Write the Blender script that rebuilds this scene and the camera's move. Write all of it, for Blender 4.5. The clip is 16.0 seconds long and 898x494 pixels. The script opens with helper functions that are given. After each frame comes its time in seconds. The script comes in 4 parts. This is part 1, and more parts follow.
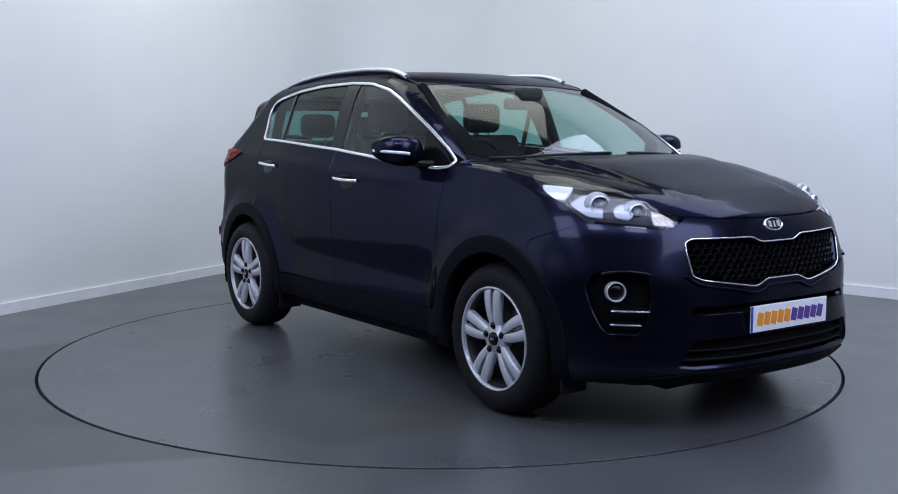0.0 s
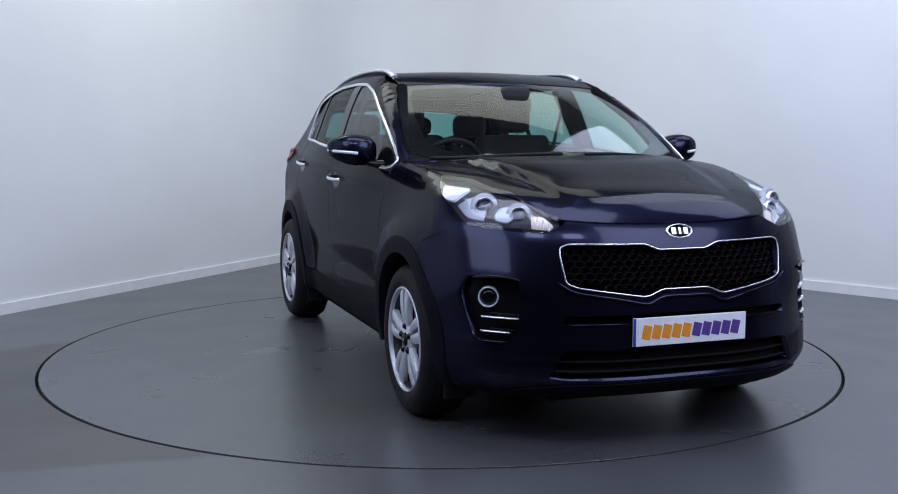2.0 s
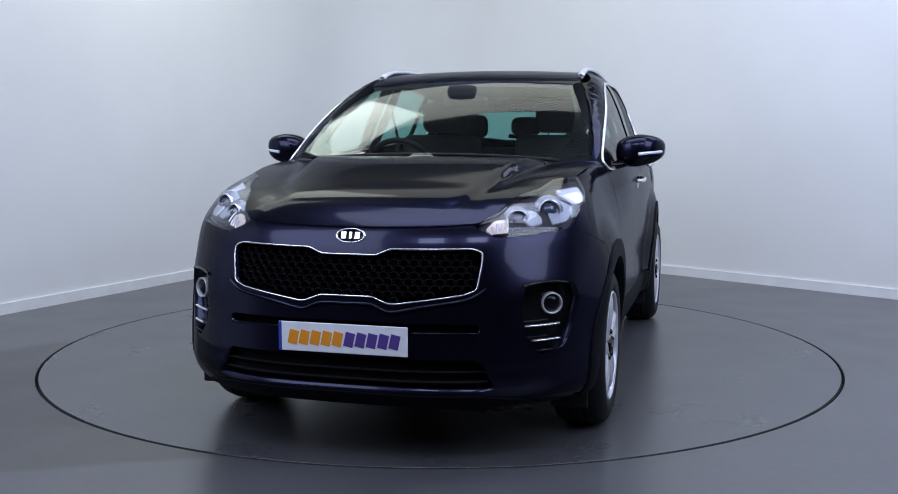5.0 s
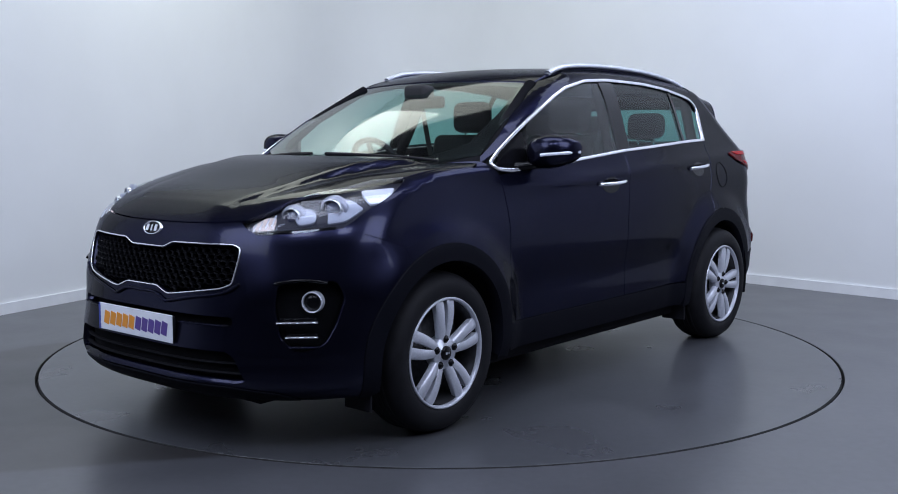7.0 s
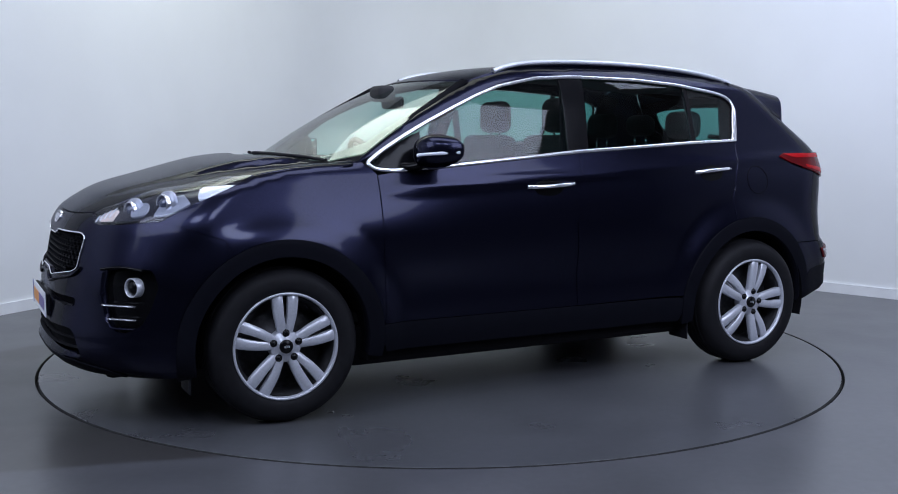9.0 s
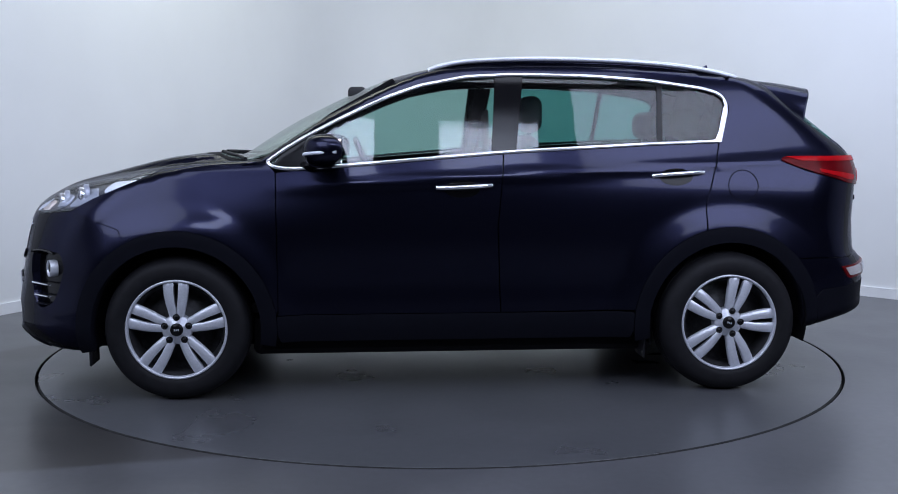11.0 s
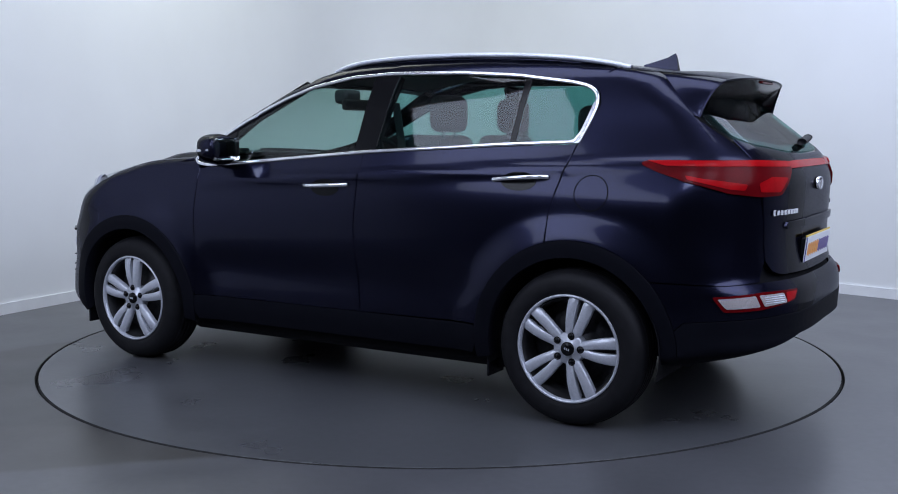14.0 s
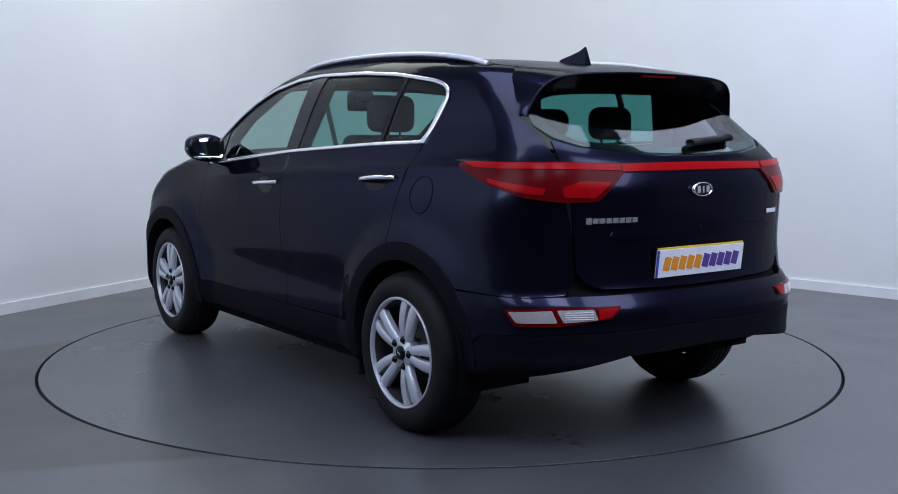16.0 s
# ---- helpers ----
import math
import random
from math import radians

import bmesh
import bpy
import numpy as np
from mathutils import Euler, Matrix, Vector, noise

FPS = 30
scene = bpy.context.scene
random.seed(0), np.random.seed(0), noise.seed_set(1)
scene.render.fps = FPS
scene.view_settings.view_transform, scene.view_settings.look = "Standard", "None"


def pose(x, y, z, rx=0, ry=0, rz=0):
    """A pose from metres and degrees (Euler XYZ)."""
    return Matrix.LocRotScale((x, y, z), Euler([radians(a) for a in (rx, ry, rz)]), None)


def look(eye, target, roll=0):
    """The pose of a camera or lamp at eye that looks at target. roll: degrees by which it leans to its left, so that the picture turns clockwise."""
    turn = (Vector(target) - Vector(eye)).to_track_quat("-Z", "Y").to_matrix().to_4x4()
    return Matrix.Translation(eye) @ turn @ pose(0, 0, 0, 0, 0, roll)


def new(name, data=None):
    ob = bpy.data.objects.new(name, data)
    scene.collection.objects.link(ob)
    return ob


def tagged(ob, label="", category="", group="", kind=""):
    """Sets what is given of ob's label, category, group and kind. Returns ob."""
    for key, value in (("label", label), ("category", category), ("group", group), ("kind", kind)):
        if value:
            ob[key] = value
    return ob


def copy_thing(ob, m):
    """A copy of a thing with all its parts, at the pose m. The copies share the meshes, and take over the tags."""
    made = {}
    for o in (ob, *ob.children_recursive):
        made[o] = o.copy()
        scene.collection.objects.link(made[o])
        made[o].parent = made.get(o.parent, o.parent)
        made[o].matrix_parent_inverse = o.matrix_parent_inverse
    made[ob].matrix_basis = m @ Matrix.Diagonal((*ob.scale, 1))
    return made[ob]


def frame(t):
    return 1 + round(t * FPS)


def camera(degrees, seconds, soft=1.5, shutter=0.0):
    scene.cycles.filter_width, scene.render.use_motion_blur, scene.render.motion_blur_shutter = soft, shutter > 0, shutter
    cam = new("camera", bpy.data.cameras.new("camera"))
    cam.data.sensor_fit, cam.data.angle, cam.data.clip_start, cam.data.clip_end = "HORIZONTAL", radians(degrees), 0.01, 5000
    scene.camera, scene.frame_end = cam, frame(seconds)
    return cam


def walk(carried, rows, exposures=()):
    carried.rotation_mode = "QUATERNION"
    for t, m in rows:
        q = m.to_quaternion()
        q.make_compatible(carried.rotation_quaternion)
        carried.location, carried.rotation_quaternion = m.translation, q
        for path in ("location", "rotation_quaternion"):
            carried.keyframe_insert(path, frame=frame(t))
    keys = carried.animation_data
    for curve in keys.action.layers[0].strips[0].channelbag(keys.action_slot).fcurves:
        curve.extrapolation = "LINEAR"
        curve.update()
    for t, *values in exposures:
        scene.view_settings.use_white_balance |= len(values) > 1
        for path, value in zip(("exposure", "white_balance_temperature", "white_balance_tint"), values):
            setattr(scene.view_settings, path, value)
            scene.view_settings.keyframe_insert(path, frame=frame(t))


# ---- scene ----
# ---- camera ----
cam = camera(47.24, 16.0, soft=.95)
STAND = pose(0, 0, 1.271, 90 - 6.27, 0.0, 0) @ pose(0, 0, 0, 0, 0, 0.07)
walk(cam, [(0.0, STAND), (16.0, STAND)])

# ---- world and lights ----
world = bpy.data.worlds.new("world")
scene.world = world
world.use_nodes = True
world.node_tree.nodes["Background"].inputs[0].default_value = (.03, .033, .04, 1)
scene.view_settings.exposure = -0.08


def area(name, eye, target, sx, sy, watts, colour):
    data = bpy.data.lights.new(name, "AREA")
    data.shape, data.size, data.size_y, data.energy, data.color = "RECTANGLE", sx, sy, watts, colour
    ob = new(name, data)
    ob.matrix_world = look(eye, target)
    return ob


area("ceiling_light_back", (-.3, 8.4, 4.25), (-.3, 8.7, 0), 4.0, 2.2, 42, (.94, 1.0, .94))
area("ceiling_light_back_left", (-2.1, 7.9, 4.1), (-2.3, 8.3, 0), 2.2, 2.0, 52, (.92, 1.0, .93))
area("ceiling_light_back_right", (3.0, 6.9, 4.1), (3.1, 7.1, 0), 2.5, 2.2, 82, (.68, .77, 1.0))
area("ceiling_light_left", (-2.9, 2.8, 3.6), (-2.2, 6.5, .6), 2.6, 3.8, 134, (.70, .78, 1.0))
area("ceiling_light_right", (3.1, 2.9, 3.6), (2.6, 6.8, .6), 2.8, 4.0, 185, (.70, .77, 1.0))
area("ceiling_light_middle", (.2, 4.9, 4.2), (.2, 5.4, 0), 3.4, 1.7, 80, (.74, .81, 1.0))

area("ceiling_light_front", (-.85, 1.2, 4.0), (-.6, 6.0, .8), .95, 1.0, 36, (.68, .76, 1.0))
area("ceiling_light_front", (1.05, 1.2, 4.0), (.8, 6.0, .8), .95, 1.0, 36, (.68, .76, 1.0))

# ---- materials ----


def material(name, colour, rough=.5, metal=0.0, coat=0.0, vary=.0, scale=8.0, bump=0.0, bump_scale=200.0, detail=5.0, spec=.5, coat_rough=.03):
    m = bpy.data.materials.new(name)
    m.use_nodes = True
    nt = m.node_tree
    b = nt.nodes["Principled BSDF"]
    b.inputs["Base Color"].default_value = (*colour, 1)
    b.inputs["Roughness"].default_value = rough
    b.inputs["Metallic"].default_value = metal
    b.inputs["Coat Weight"].default_value = coat
    b.inputs["Coat Roughness"].default_value = coat_rough
    b.inputs["Specular IOR Level"].default_value = spec
    tc = nt.nodes.new("ShaderNodeTexCoord")
    if vary:
        nz = nt.nodes.new("ShaderNodeTexNoise")
        nz.inputs["Scale"].default_value, nz.inputs["Detail"].default_value = scale, detail
        nt.links.new(tc.outputs["Object"], nz.inputs["Vector"])
        mp = nt.nodes.new("ShaderNodeMapRange")
        mp.inputs[1].default_value, mp.inputs[2].default_value = .3, .7
        mp.inputs[3].default_value, mp.inputs[4].default_value = 1 - vary, 1 + vary
        nt.links.new(nz.outputs[0], mp.inputs[0])
        mx = nt.nodes.new("ShaderNodeVectorMath")
        mx.operation = "SCALE"
        mx.inputs[0].default_value = colour
        nt.links.new(mp.outputs[0], mx.inputs["Scale"])
        nt.links.new(mx.outputs[0], b.inputs["Base Color"])
        mr = nt.nodes.new("ShaderNodeMapRange")
        mr.inputs[1].default_value, mr.inputs[2].default_value = .3, .7
        mr.inputs[3].default_value, mr.inputs[4].default_value = rough * (1 - vary * .5), min(1, rough * (1 + vary * .5))
        nt.links.new(nz.outputs[0], mr.inputs[0])
        nt.links.new(mr.outputs[0], b.inputs["Roughness"])
    if bump:
        n2 = nt.nodes.new("ShaderNodeTexNoise")
        n2.inputs["Scale"].default_value, n2.inputs["Detail"].default_value = bump_scale, 3
        nt.links.new(tc.outputs["Object"], n2.inputs["Vector"])
        bp = nt.nodes.new("ShaderNodeBump")
        bp.inputs["Strength"].default_value, bp.inputs["Distance"].default_value = bump, .002
        nt.links.new(n2.outputs[0], bp.inputs["Height"])
        nt.links.new(bp.outputs[0], b.inputs["Normal"])
    return m


def glass_material(name, tint, gloss_rough=.03, grazing=.62):
    m = bpy.data.materials.new(name)
    m.use_nodes = True
    nt = m.node_tree
    nt.nodes.remove(nt.nodes["Principled BSDF"])
    out = nt.nodes["Material Output"]
    tr = nt.nodes.new("ShaderNodeBsdfTransparent")
    tr.inputs[0].default_value = (*tint, 1)
    gl = nt.nodes.new("ShaderNodeBsdfGlossy")
    gl.inputs["Roughness"].default_value = gloss_rough
    fr = nt.nodes.new("ShaderNodeLayerWeight")
    fr.inputs[0].default_value = .5
    pw = nt.nodes.new("ShaderNodeMath")
    pw.operation = "POWER"
    pw.inputs[1].default_value = 4.0
    nt.links.new(fr.outputs["Facing"], pw.inputs[0])
    ma = nt.nodes.new("ShaderNodeMath")
    ma.operation = "MULTIPLY_ADD"
    ma.inputs[1].default_value, ma.inputs[2].default_value = grazing, .048
    nt.links.new(pw.outputs[0], ma.inputs[0])
    mx = nt.nodes.new("ShaderNodeMixShader")
    nt.links.new(ma.outputs[0], mx.inputs[0])
    nt.links.new(tr.outputs[0], mx.inputs[1])
    nt.links.new(gl.outputs[0], mx.inputs[2])
    nt.links.new(mx.outputs[0], out.inputs[0])
    return m


PAINT = material("navy_metallic_paint", (.0157, .0167, .0360), .275, .92, .26, .10, 900, 0, detail=1, spec=.2, coat_rough=.07)
PAINT.node_tree.nodes["Principled BSDF"].inputs["Specular Tint"].default_value = (.20, .21, .28, 1)
PLASTIC = material("black_textured_plastic", (.009, .009, .012), .55, 0, 0, .2, 60, .25, 700, spec=.15)
GLOSS = material("gloss_black", (.004, .004, .005), .16, 0, 0, .1, 40, spec=.2)
HOUSING = material("lamp_housing_grey", (.022, .022, .034), .35, .4, 0, .15, 90)
MESH = material("grille_black", (.006, .006, .008), .5, 0, 0, .2, 60, spec=.18)
CLADDING = material("dark_arch_cladding", (.0042, .0045, .0080), .6, 0, 0, .15, 50, .12, 700, spec=.06)
LINER = material("dark_liner", (.008, .008, .010), .9, 0, 0, .2, 30, spec=.08)
CHROME = material("chrome", (.82, .83, .88), .16, .80, 0, .05, 40)
RAIL = material("satin_aluminium", (.62, .64, .70), .30, .35, .3, .06, 90)
ALLOY = material("silver_alloy", (.52, .54, .60), .30, .30, .5, .08, 120)
# darker than the rim's alloy: shade inside the wheel put into the colour
BARREL_SHADE = material("shaded_wheel_barrel", (.035, .035, .038), .5, .6, 0, .3, 40)
RUBBER = material("tyre_rubber", (.010, .010, .012), .6, 0, 0, .25, 25, .3, 300, spec=.14)
DASH = material("dashboard_black", (.010, .010, .011), .95, 0, 0, .2, 60, .3, 500, spec=.05)
FABRIC = material("seat_fabric", (.018, .018, .020), .85, 0, 0, .25, 30, .15, 220)
TRIMGREY = material("grey_headlining", (.07, .07, .07), .85, 0, 0, .1, 60)
GLASS = glass_material("green_window_glass", (.54, .72, .68))
PRIVACY = glass_material("dark_privacy_glass", (.27, .52, .49), .03, .28)
SCREEN = glass_material("windscreen_glass", (.70, .86, .81), .05, .75)
LENS = glass_material("clear_lens", (.93, .95, .98), .02, .5)
REFLECT = material("lamp_reflector", (.36, .38, .46), .32, .5, 0, .1, 200)
LAMPWHITE = material("frosted_lamp_white", (.75, .78, .88), .25, .1, .8, .08, 150)
BULB = material("projector_lens", (.06, .07, .12), .06, .2, 1.0)
RED = material("red_lamp_plastic", (.100, .002, .004), .24, 0, 0, .12, 20, spec=.08)
REDBAR = material("bright_red_lamp_bar", (.34, .003, .006), .24, 0, 0, .10, 30, spec=.08)
CLEARGREY = material("clear_grey_lens", (.40, .37, .37), .22, .1, .3, .3, 260)
AMBER = material("amber_reflector", (.80, .66, .60), .3, .2, .5, .2, 120)
WHITE = material("plate_white", (.78, .80, .86), .35, 0, .4, .04, 30)
ORANGE = material("plate_orange", (.80, .30, .02), .4)
PURPLE = material("plate_violet", (.09, .05, .26), .4)
BLUE = material("plate_blue", (.03, .06, .35), .4)
YELLOW = material("plate_yellow", (.70, .48, .03), .4)
MIRROR = material("mirror_glass", (.85, .87, .88), .03, 1.0)
DARKMETAL = material("brake_metal", (.07, .07, .075), .45, .8, 0, .3, 50)
WALLPAINT = material("white_wall_paint", (.74, .75, .76), .55, 0, 0, .025, 1.3, .08, 150)
# near-black colour stands in for the lack of light behind the camera
UNLIT_WALL = material("wall_dark_as_unlit", (.035, .035, .04), .7, 0, 0, .15, 2)
CEILING = material("studio_ceiling", (.22, .22, .23), .8, 0, 0, .1, 2)
SKIRT = material("white_gloss_skirting", (.76, .77, .79), .35, 0, 0, .04, 6)
# shade of the gap round the turntable, put into the colour
GAP_SHADE = material("turntable_gap_shade", (.01, .01, .01), .9)
def floor_material(name, colour, rough, blotch):
    m = material(name, colour, rough, 0, 0, 0)
    nt = m.node_tree
    b = nt.nodes["Principled BSDF"]
    tc = nt.nodes.new("ShaderNodeTexCoord")
    big, mid, fine = (nt.nodes.new("ShaderNodeTexNoise") for _ in range(3))
    for node, s, d in ((big, .45, 3), (mid, 2.2, 3), (fine, 24, 7)):
        node.inputs["Scale"].default_value, node.inputs["Detail"].default_value = s, d
        nt.links.new(tc.outputs["Object"], node.inputs["Vector"])
    acc = None
    for node, amount in ((big, blotch), (mid, blotch * .8), (fine, .12)):
        mp = nt.nodes.new("ShaderNodeMapRange")
        mp.inputs[1].default_value, mp.inputs[2].default_value = .2, .8
        mp.inputs[3].default_value, mp.inputs[4].default_value = 1 - amount, 1 + amount
        nt.links.new(node.outputs[0], mp.inputs[0])
        if acc is None:
            acc = mp.outputs[0]
        else:
            ml = nt.nodes.new("ShaderNodeMath")
            ml.operation = "MULTIPLY"
            nt.links.new(acc, ml.inputs[0])
            nt.links.new(mp.outputs[0], ml.inputs[1])
            acc = ml.outputs[0]
    sc = nt.nodes.new("ShaderNodeVectorMath")
    sc.operation = "SCALE"
    sc.inputs[0].default_value = colour
    nt.links.new(acc, sc.inputs["Scale"])
    nt.links.new(sc.outputs[0], b.inputs["Base Color"])
    rr = nt.nodes.new("ShaderNodeMapRange")
    rr.inputs[1].default_value, rr.inputs[2].default_value = .15, .85
    rr.inputs[3].default_value, rr.inputs[4].default_value = rough * .80, rough * 1.16
    nt.links.new(mid.outputs[0], rr.inputs[0])
    nt.links.new(rr.outputs[0], b.inputs["Roughness"])
    return m


FLOOR = floor_material("grey_painted_floor", (.074, .075, .083), .32, .20)
DECK = floor_material("grey_painted_turntable", (.066, .068, .075), .30, .16)


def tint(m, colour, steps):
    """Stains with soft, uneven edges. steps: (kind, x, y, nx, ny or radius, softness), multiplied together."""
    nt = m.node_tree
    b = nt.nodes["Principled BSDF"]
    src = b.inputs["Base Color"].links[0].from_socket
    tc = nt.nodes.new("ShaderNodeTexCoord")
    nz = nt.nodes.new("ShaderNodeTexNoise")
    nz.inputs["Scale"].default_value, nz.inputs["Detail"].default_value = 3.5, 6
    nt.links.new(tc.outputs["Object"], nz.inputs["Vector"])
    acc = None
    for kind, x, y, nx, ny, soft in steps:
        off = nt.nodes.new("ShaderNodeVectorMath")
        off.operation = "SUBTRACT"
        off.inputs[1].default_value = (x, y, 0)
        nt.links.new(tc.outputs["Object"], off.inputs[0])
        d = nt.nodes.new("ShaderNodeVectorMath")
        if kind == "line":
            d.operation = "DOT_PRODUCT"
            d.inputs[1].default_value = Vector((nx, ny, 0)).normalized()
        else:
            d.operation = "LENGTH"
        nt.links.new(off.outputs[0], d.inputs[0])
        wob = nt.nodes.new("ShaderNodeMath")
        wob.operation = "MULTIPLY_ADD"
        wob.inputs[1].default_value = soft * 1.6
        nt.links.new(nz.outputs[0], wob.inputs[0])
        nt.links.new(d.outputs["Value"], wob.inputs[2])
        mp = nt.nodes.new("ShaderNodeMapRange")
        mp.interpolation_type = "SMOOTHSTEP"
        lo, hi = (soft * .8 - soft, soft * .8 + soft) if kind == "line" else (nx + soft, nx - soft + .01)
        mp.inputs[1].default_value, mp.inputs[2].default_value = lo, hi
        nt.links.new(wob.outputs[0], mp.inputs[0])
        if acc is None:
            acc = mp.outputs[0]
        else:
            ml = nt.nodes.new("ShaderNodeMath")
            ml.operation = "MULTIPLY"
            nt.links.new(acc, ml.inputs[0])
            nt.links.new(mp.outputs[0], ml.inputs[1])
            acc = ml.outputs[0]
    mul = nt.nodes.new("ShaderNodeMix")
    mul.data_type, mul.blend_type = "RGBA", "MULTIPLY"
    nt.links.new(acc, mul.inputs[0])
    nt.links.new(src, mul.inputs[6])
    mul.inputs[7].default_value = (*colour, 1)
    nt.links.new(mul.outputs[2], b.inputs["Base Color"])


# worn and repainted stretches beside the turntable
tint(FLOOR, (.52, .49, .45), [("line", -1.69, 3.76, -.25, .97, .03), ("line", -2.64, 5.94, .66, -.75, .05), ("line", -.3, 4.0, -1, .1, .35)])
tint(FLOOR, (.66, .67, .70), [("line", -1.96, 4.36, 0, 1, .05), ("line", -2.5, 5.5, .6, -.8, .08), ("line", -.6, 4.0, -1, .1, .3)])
tint(DECK, (.86, .82, .60), [("spot", 1.15, -.95, .45, 0, .35)])
tint(DECK, (.86, .83, .64), [("spot", 1.2, .95, .35, 0, .3)])

# ---- helpers for meshes ----


def link(name, verts, faces, mat, parent=None, label="", smooth=True):
    me = bpy.data.meshes.new(name)
    me.from_pydata([tuple(v) for v in verts], [], faces)
    me.materials.append(mat)
    if smooth:
        me.polygons.foreach_set("use_smooth", [True] * len(me.polygons))
    me.update()
    ob = new(name, me)
    ob.parent = parent
    return tagged(ob, label)


def part(name, bm, mat, parent, label="", smooth=True):
    me = bpy.data.meshes.new(name)
    bm.to_mesh(me)
    bm.free()
    me.materials.append(mat)
    if smooth:
        me.polygons.foreach_set("use_smooth", [True] * len(me.polygons))
    ob = new(name, me)
    ob.parent = parent
    return tagged(ob, label)


def sharp(ob, angle=40):
    ob.data.set_sharp_from_angle(angle=radians(angle))
    return ob


def box(bm, cx, cy, cz, sx, sy, sz, bevel=0.0, m=None, seg=2):
    r = bmesh.ops.create_cube(bm, size=1, matrix=(m or Matrix()) @ Matrix.Translation((cx, cy, cz)) @ Matrix.Diagonal((sx, sy, sz, 1)))
    if bevel:
        es = list({e for v in r["verts"] for e in v.link_edges})
        bmesh.ops.bevel(bm, geom=es, offset=bevel, segments=seg, affect="EDGES", profile=.5)


def lathe(name, profile, mat, parent=None, label="", n=64, closed=False):
    """Turns (radius, y) pairs about the y axis."""
    k = len(profile)
    verts = [(r * math.cos(2 * math.pi * i / n), y, r * math.sin(2 * math.pi * i / n)) for i in range(n) for r, y in profile]
    faces = []
    for i in range(n):
        j = (i + 1) % n
        for q in range(k if closed else k - 1):
            w = (q + 1) % k
            faces.append((i * k + q, i * k + w, j * k + w, j * k + q))
    return link(name, verts, faces, mat, parent, label)


def tube(name, pts, radii, mat, parent=None, label="", closed=False, n=10, up=None):
    """A rod along pts; radii is (across, upright) or one number."""
    pts = [Vector(p) for p in pts]
    ra, rb = radii if isinstance(radii, tuple) else (radii, radii)
    k = len(pts)
    verts, faces = [], []
    up = Vector(up or (0, 0, 1))
    for i, p in enumerate(pts):
        a = pts[(i - 1) % k] if closed or i else pts[0]
        c = pts[(i + 1) % k] if closed or i < k - 1 else pts[-1]
        t = (c - a).normalized()
        s = t.cross(up)
        s = s.normalized() if s.length > 1e-4 else Vector((1, 0, 0))
        u = s.cross(t)
        for q in range(n):
            w = 2 * math.pi * q / n
            verts.append(p + s * ra * math.cos(w) + u * rb * math.sin(w))
    for i in range(k if closed else k - 1):
        j = (i + 1) % k
        for q in range(n):
            w = (q + 1) % n
            faces.append((i * n + q, j * n + q, j * n + w, i * n + w))
    if not closed:
        faces += [tuple(range(n))[::-1], tuple((k - 1) * n + q for q in range(n))]
    return link(name, verts, faces, mat, parent, label)


def smooth_line(pts, per=6):
    """A Catmull-Rom line through a few places."""
    p = [Vector(q) for q in pts]
    p = [p[0] * 2 - p[1]] + p + [p[-1] * 2 - p[-2]]
    out = []
    for i in range(1, len(p) - 2):
        for s in range(per):
            t = s / per
            out.append(.5 * (2 * p[i] + (p[i + 1] - p[i - 1]) * t + (2 * p[i - 1] - 5 * p[i] + 4 * p[i + 1] - p[i + 2]) * t ** 2 + (3 * p[i] - p[i - 1] - 3 * p[i + 1] + p[i + 2]) * t ** 3))
    return out + [p[-2]]


# ---- the room ----
TX, TY, TR = -.047, 6.071, 2.262


def wall(name, a, b, height, mat, thick=.15, label=""):
    a, b = Vector((*a, 0)), Vector((*b, 0))
    d = (b - a).normalized()
    n = Vector((d.y, -d.x, 0)) * thick
    v = [a, b, b - n, a - n]
    v = v + [q + Vector((0, 0, height)) for q in v]
    return tagged(link(name, v, [(0, 1, 5, 4), (1, 2, 6, 5), (2, 3, 7, 6), (3, 0, 4, 7), (4, 5, 6, 7), (3, 2, 1, 0)], mat, None, label, False), kind="structure")


CORNER, LEFT_END, RIGHT_END = Vector((-.77, 12.02)), Vector((-8.18, -3.1)), Vector((9.2, 2.3))
HIGH = 4.4
# the two white walls meet in a rounded corner
dl, dr = (LEFT_END - CORNER).normalized(), (RIGHT_END - CORNER).normalized()
ROUND = 1.6
bend = [(1 - t) ** 2 * (CORNER + dl * ROUND) + 2 * t * (1 - t) * CORNER + t * t * (CORNER + dr * ROUND) for t in [i / 14 for i in range(15)]]
line = [LEFT_END] + bend + [RIGHT_END]


def curved_wall(name, pts, z0, z1, thick, mat, label):
    n = len(pts)
    v, f = [], []
    for i, p in enumerate(pts):
        t = (pts[min(i + 1, n - 1)] - pts[max(i - 1, 0)]).normalized()
        o = Vector((-t.y, t.x)) * thick
        v += [(p.x, p.y, z0), (p.x, p.y, z1), (p.x + o.x, p.y + o.y, z1), (p.x + o.x, p.y + o.y, z0)]
    for i in range(n - 1):
        for q in range(4):
            w = (q + 1) % 4
            f.append((i * 4 + q, i * 4 + w, i * 4 + 4 + w, i * 4 + 4 + q))
    f += [(0, 1, 2, 3), tuple(4 * n - 4 + q for q in (3, 2, 1, 0))]
    ob = link(name, v, f, mat, None, label)
    sharp(ob, 35)
    return tagged(ob, kind="structure")


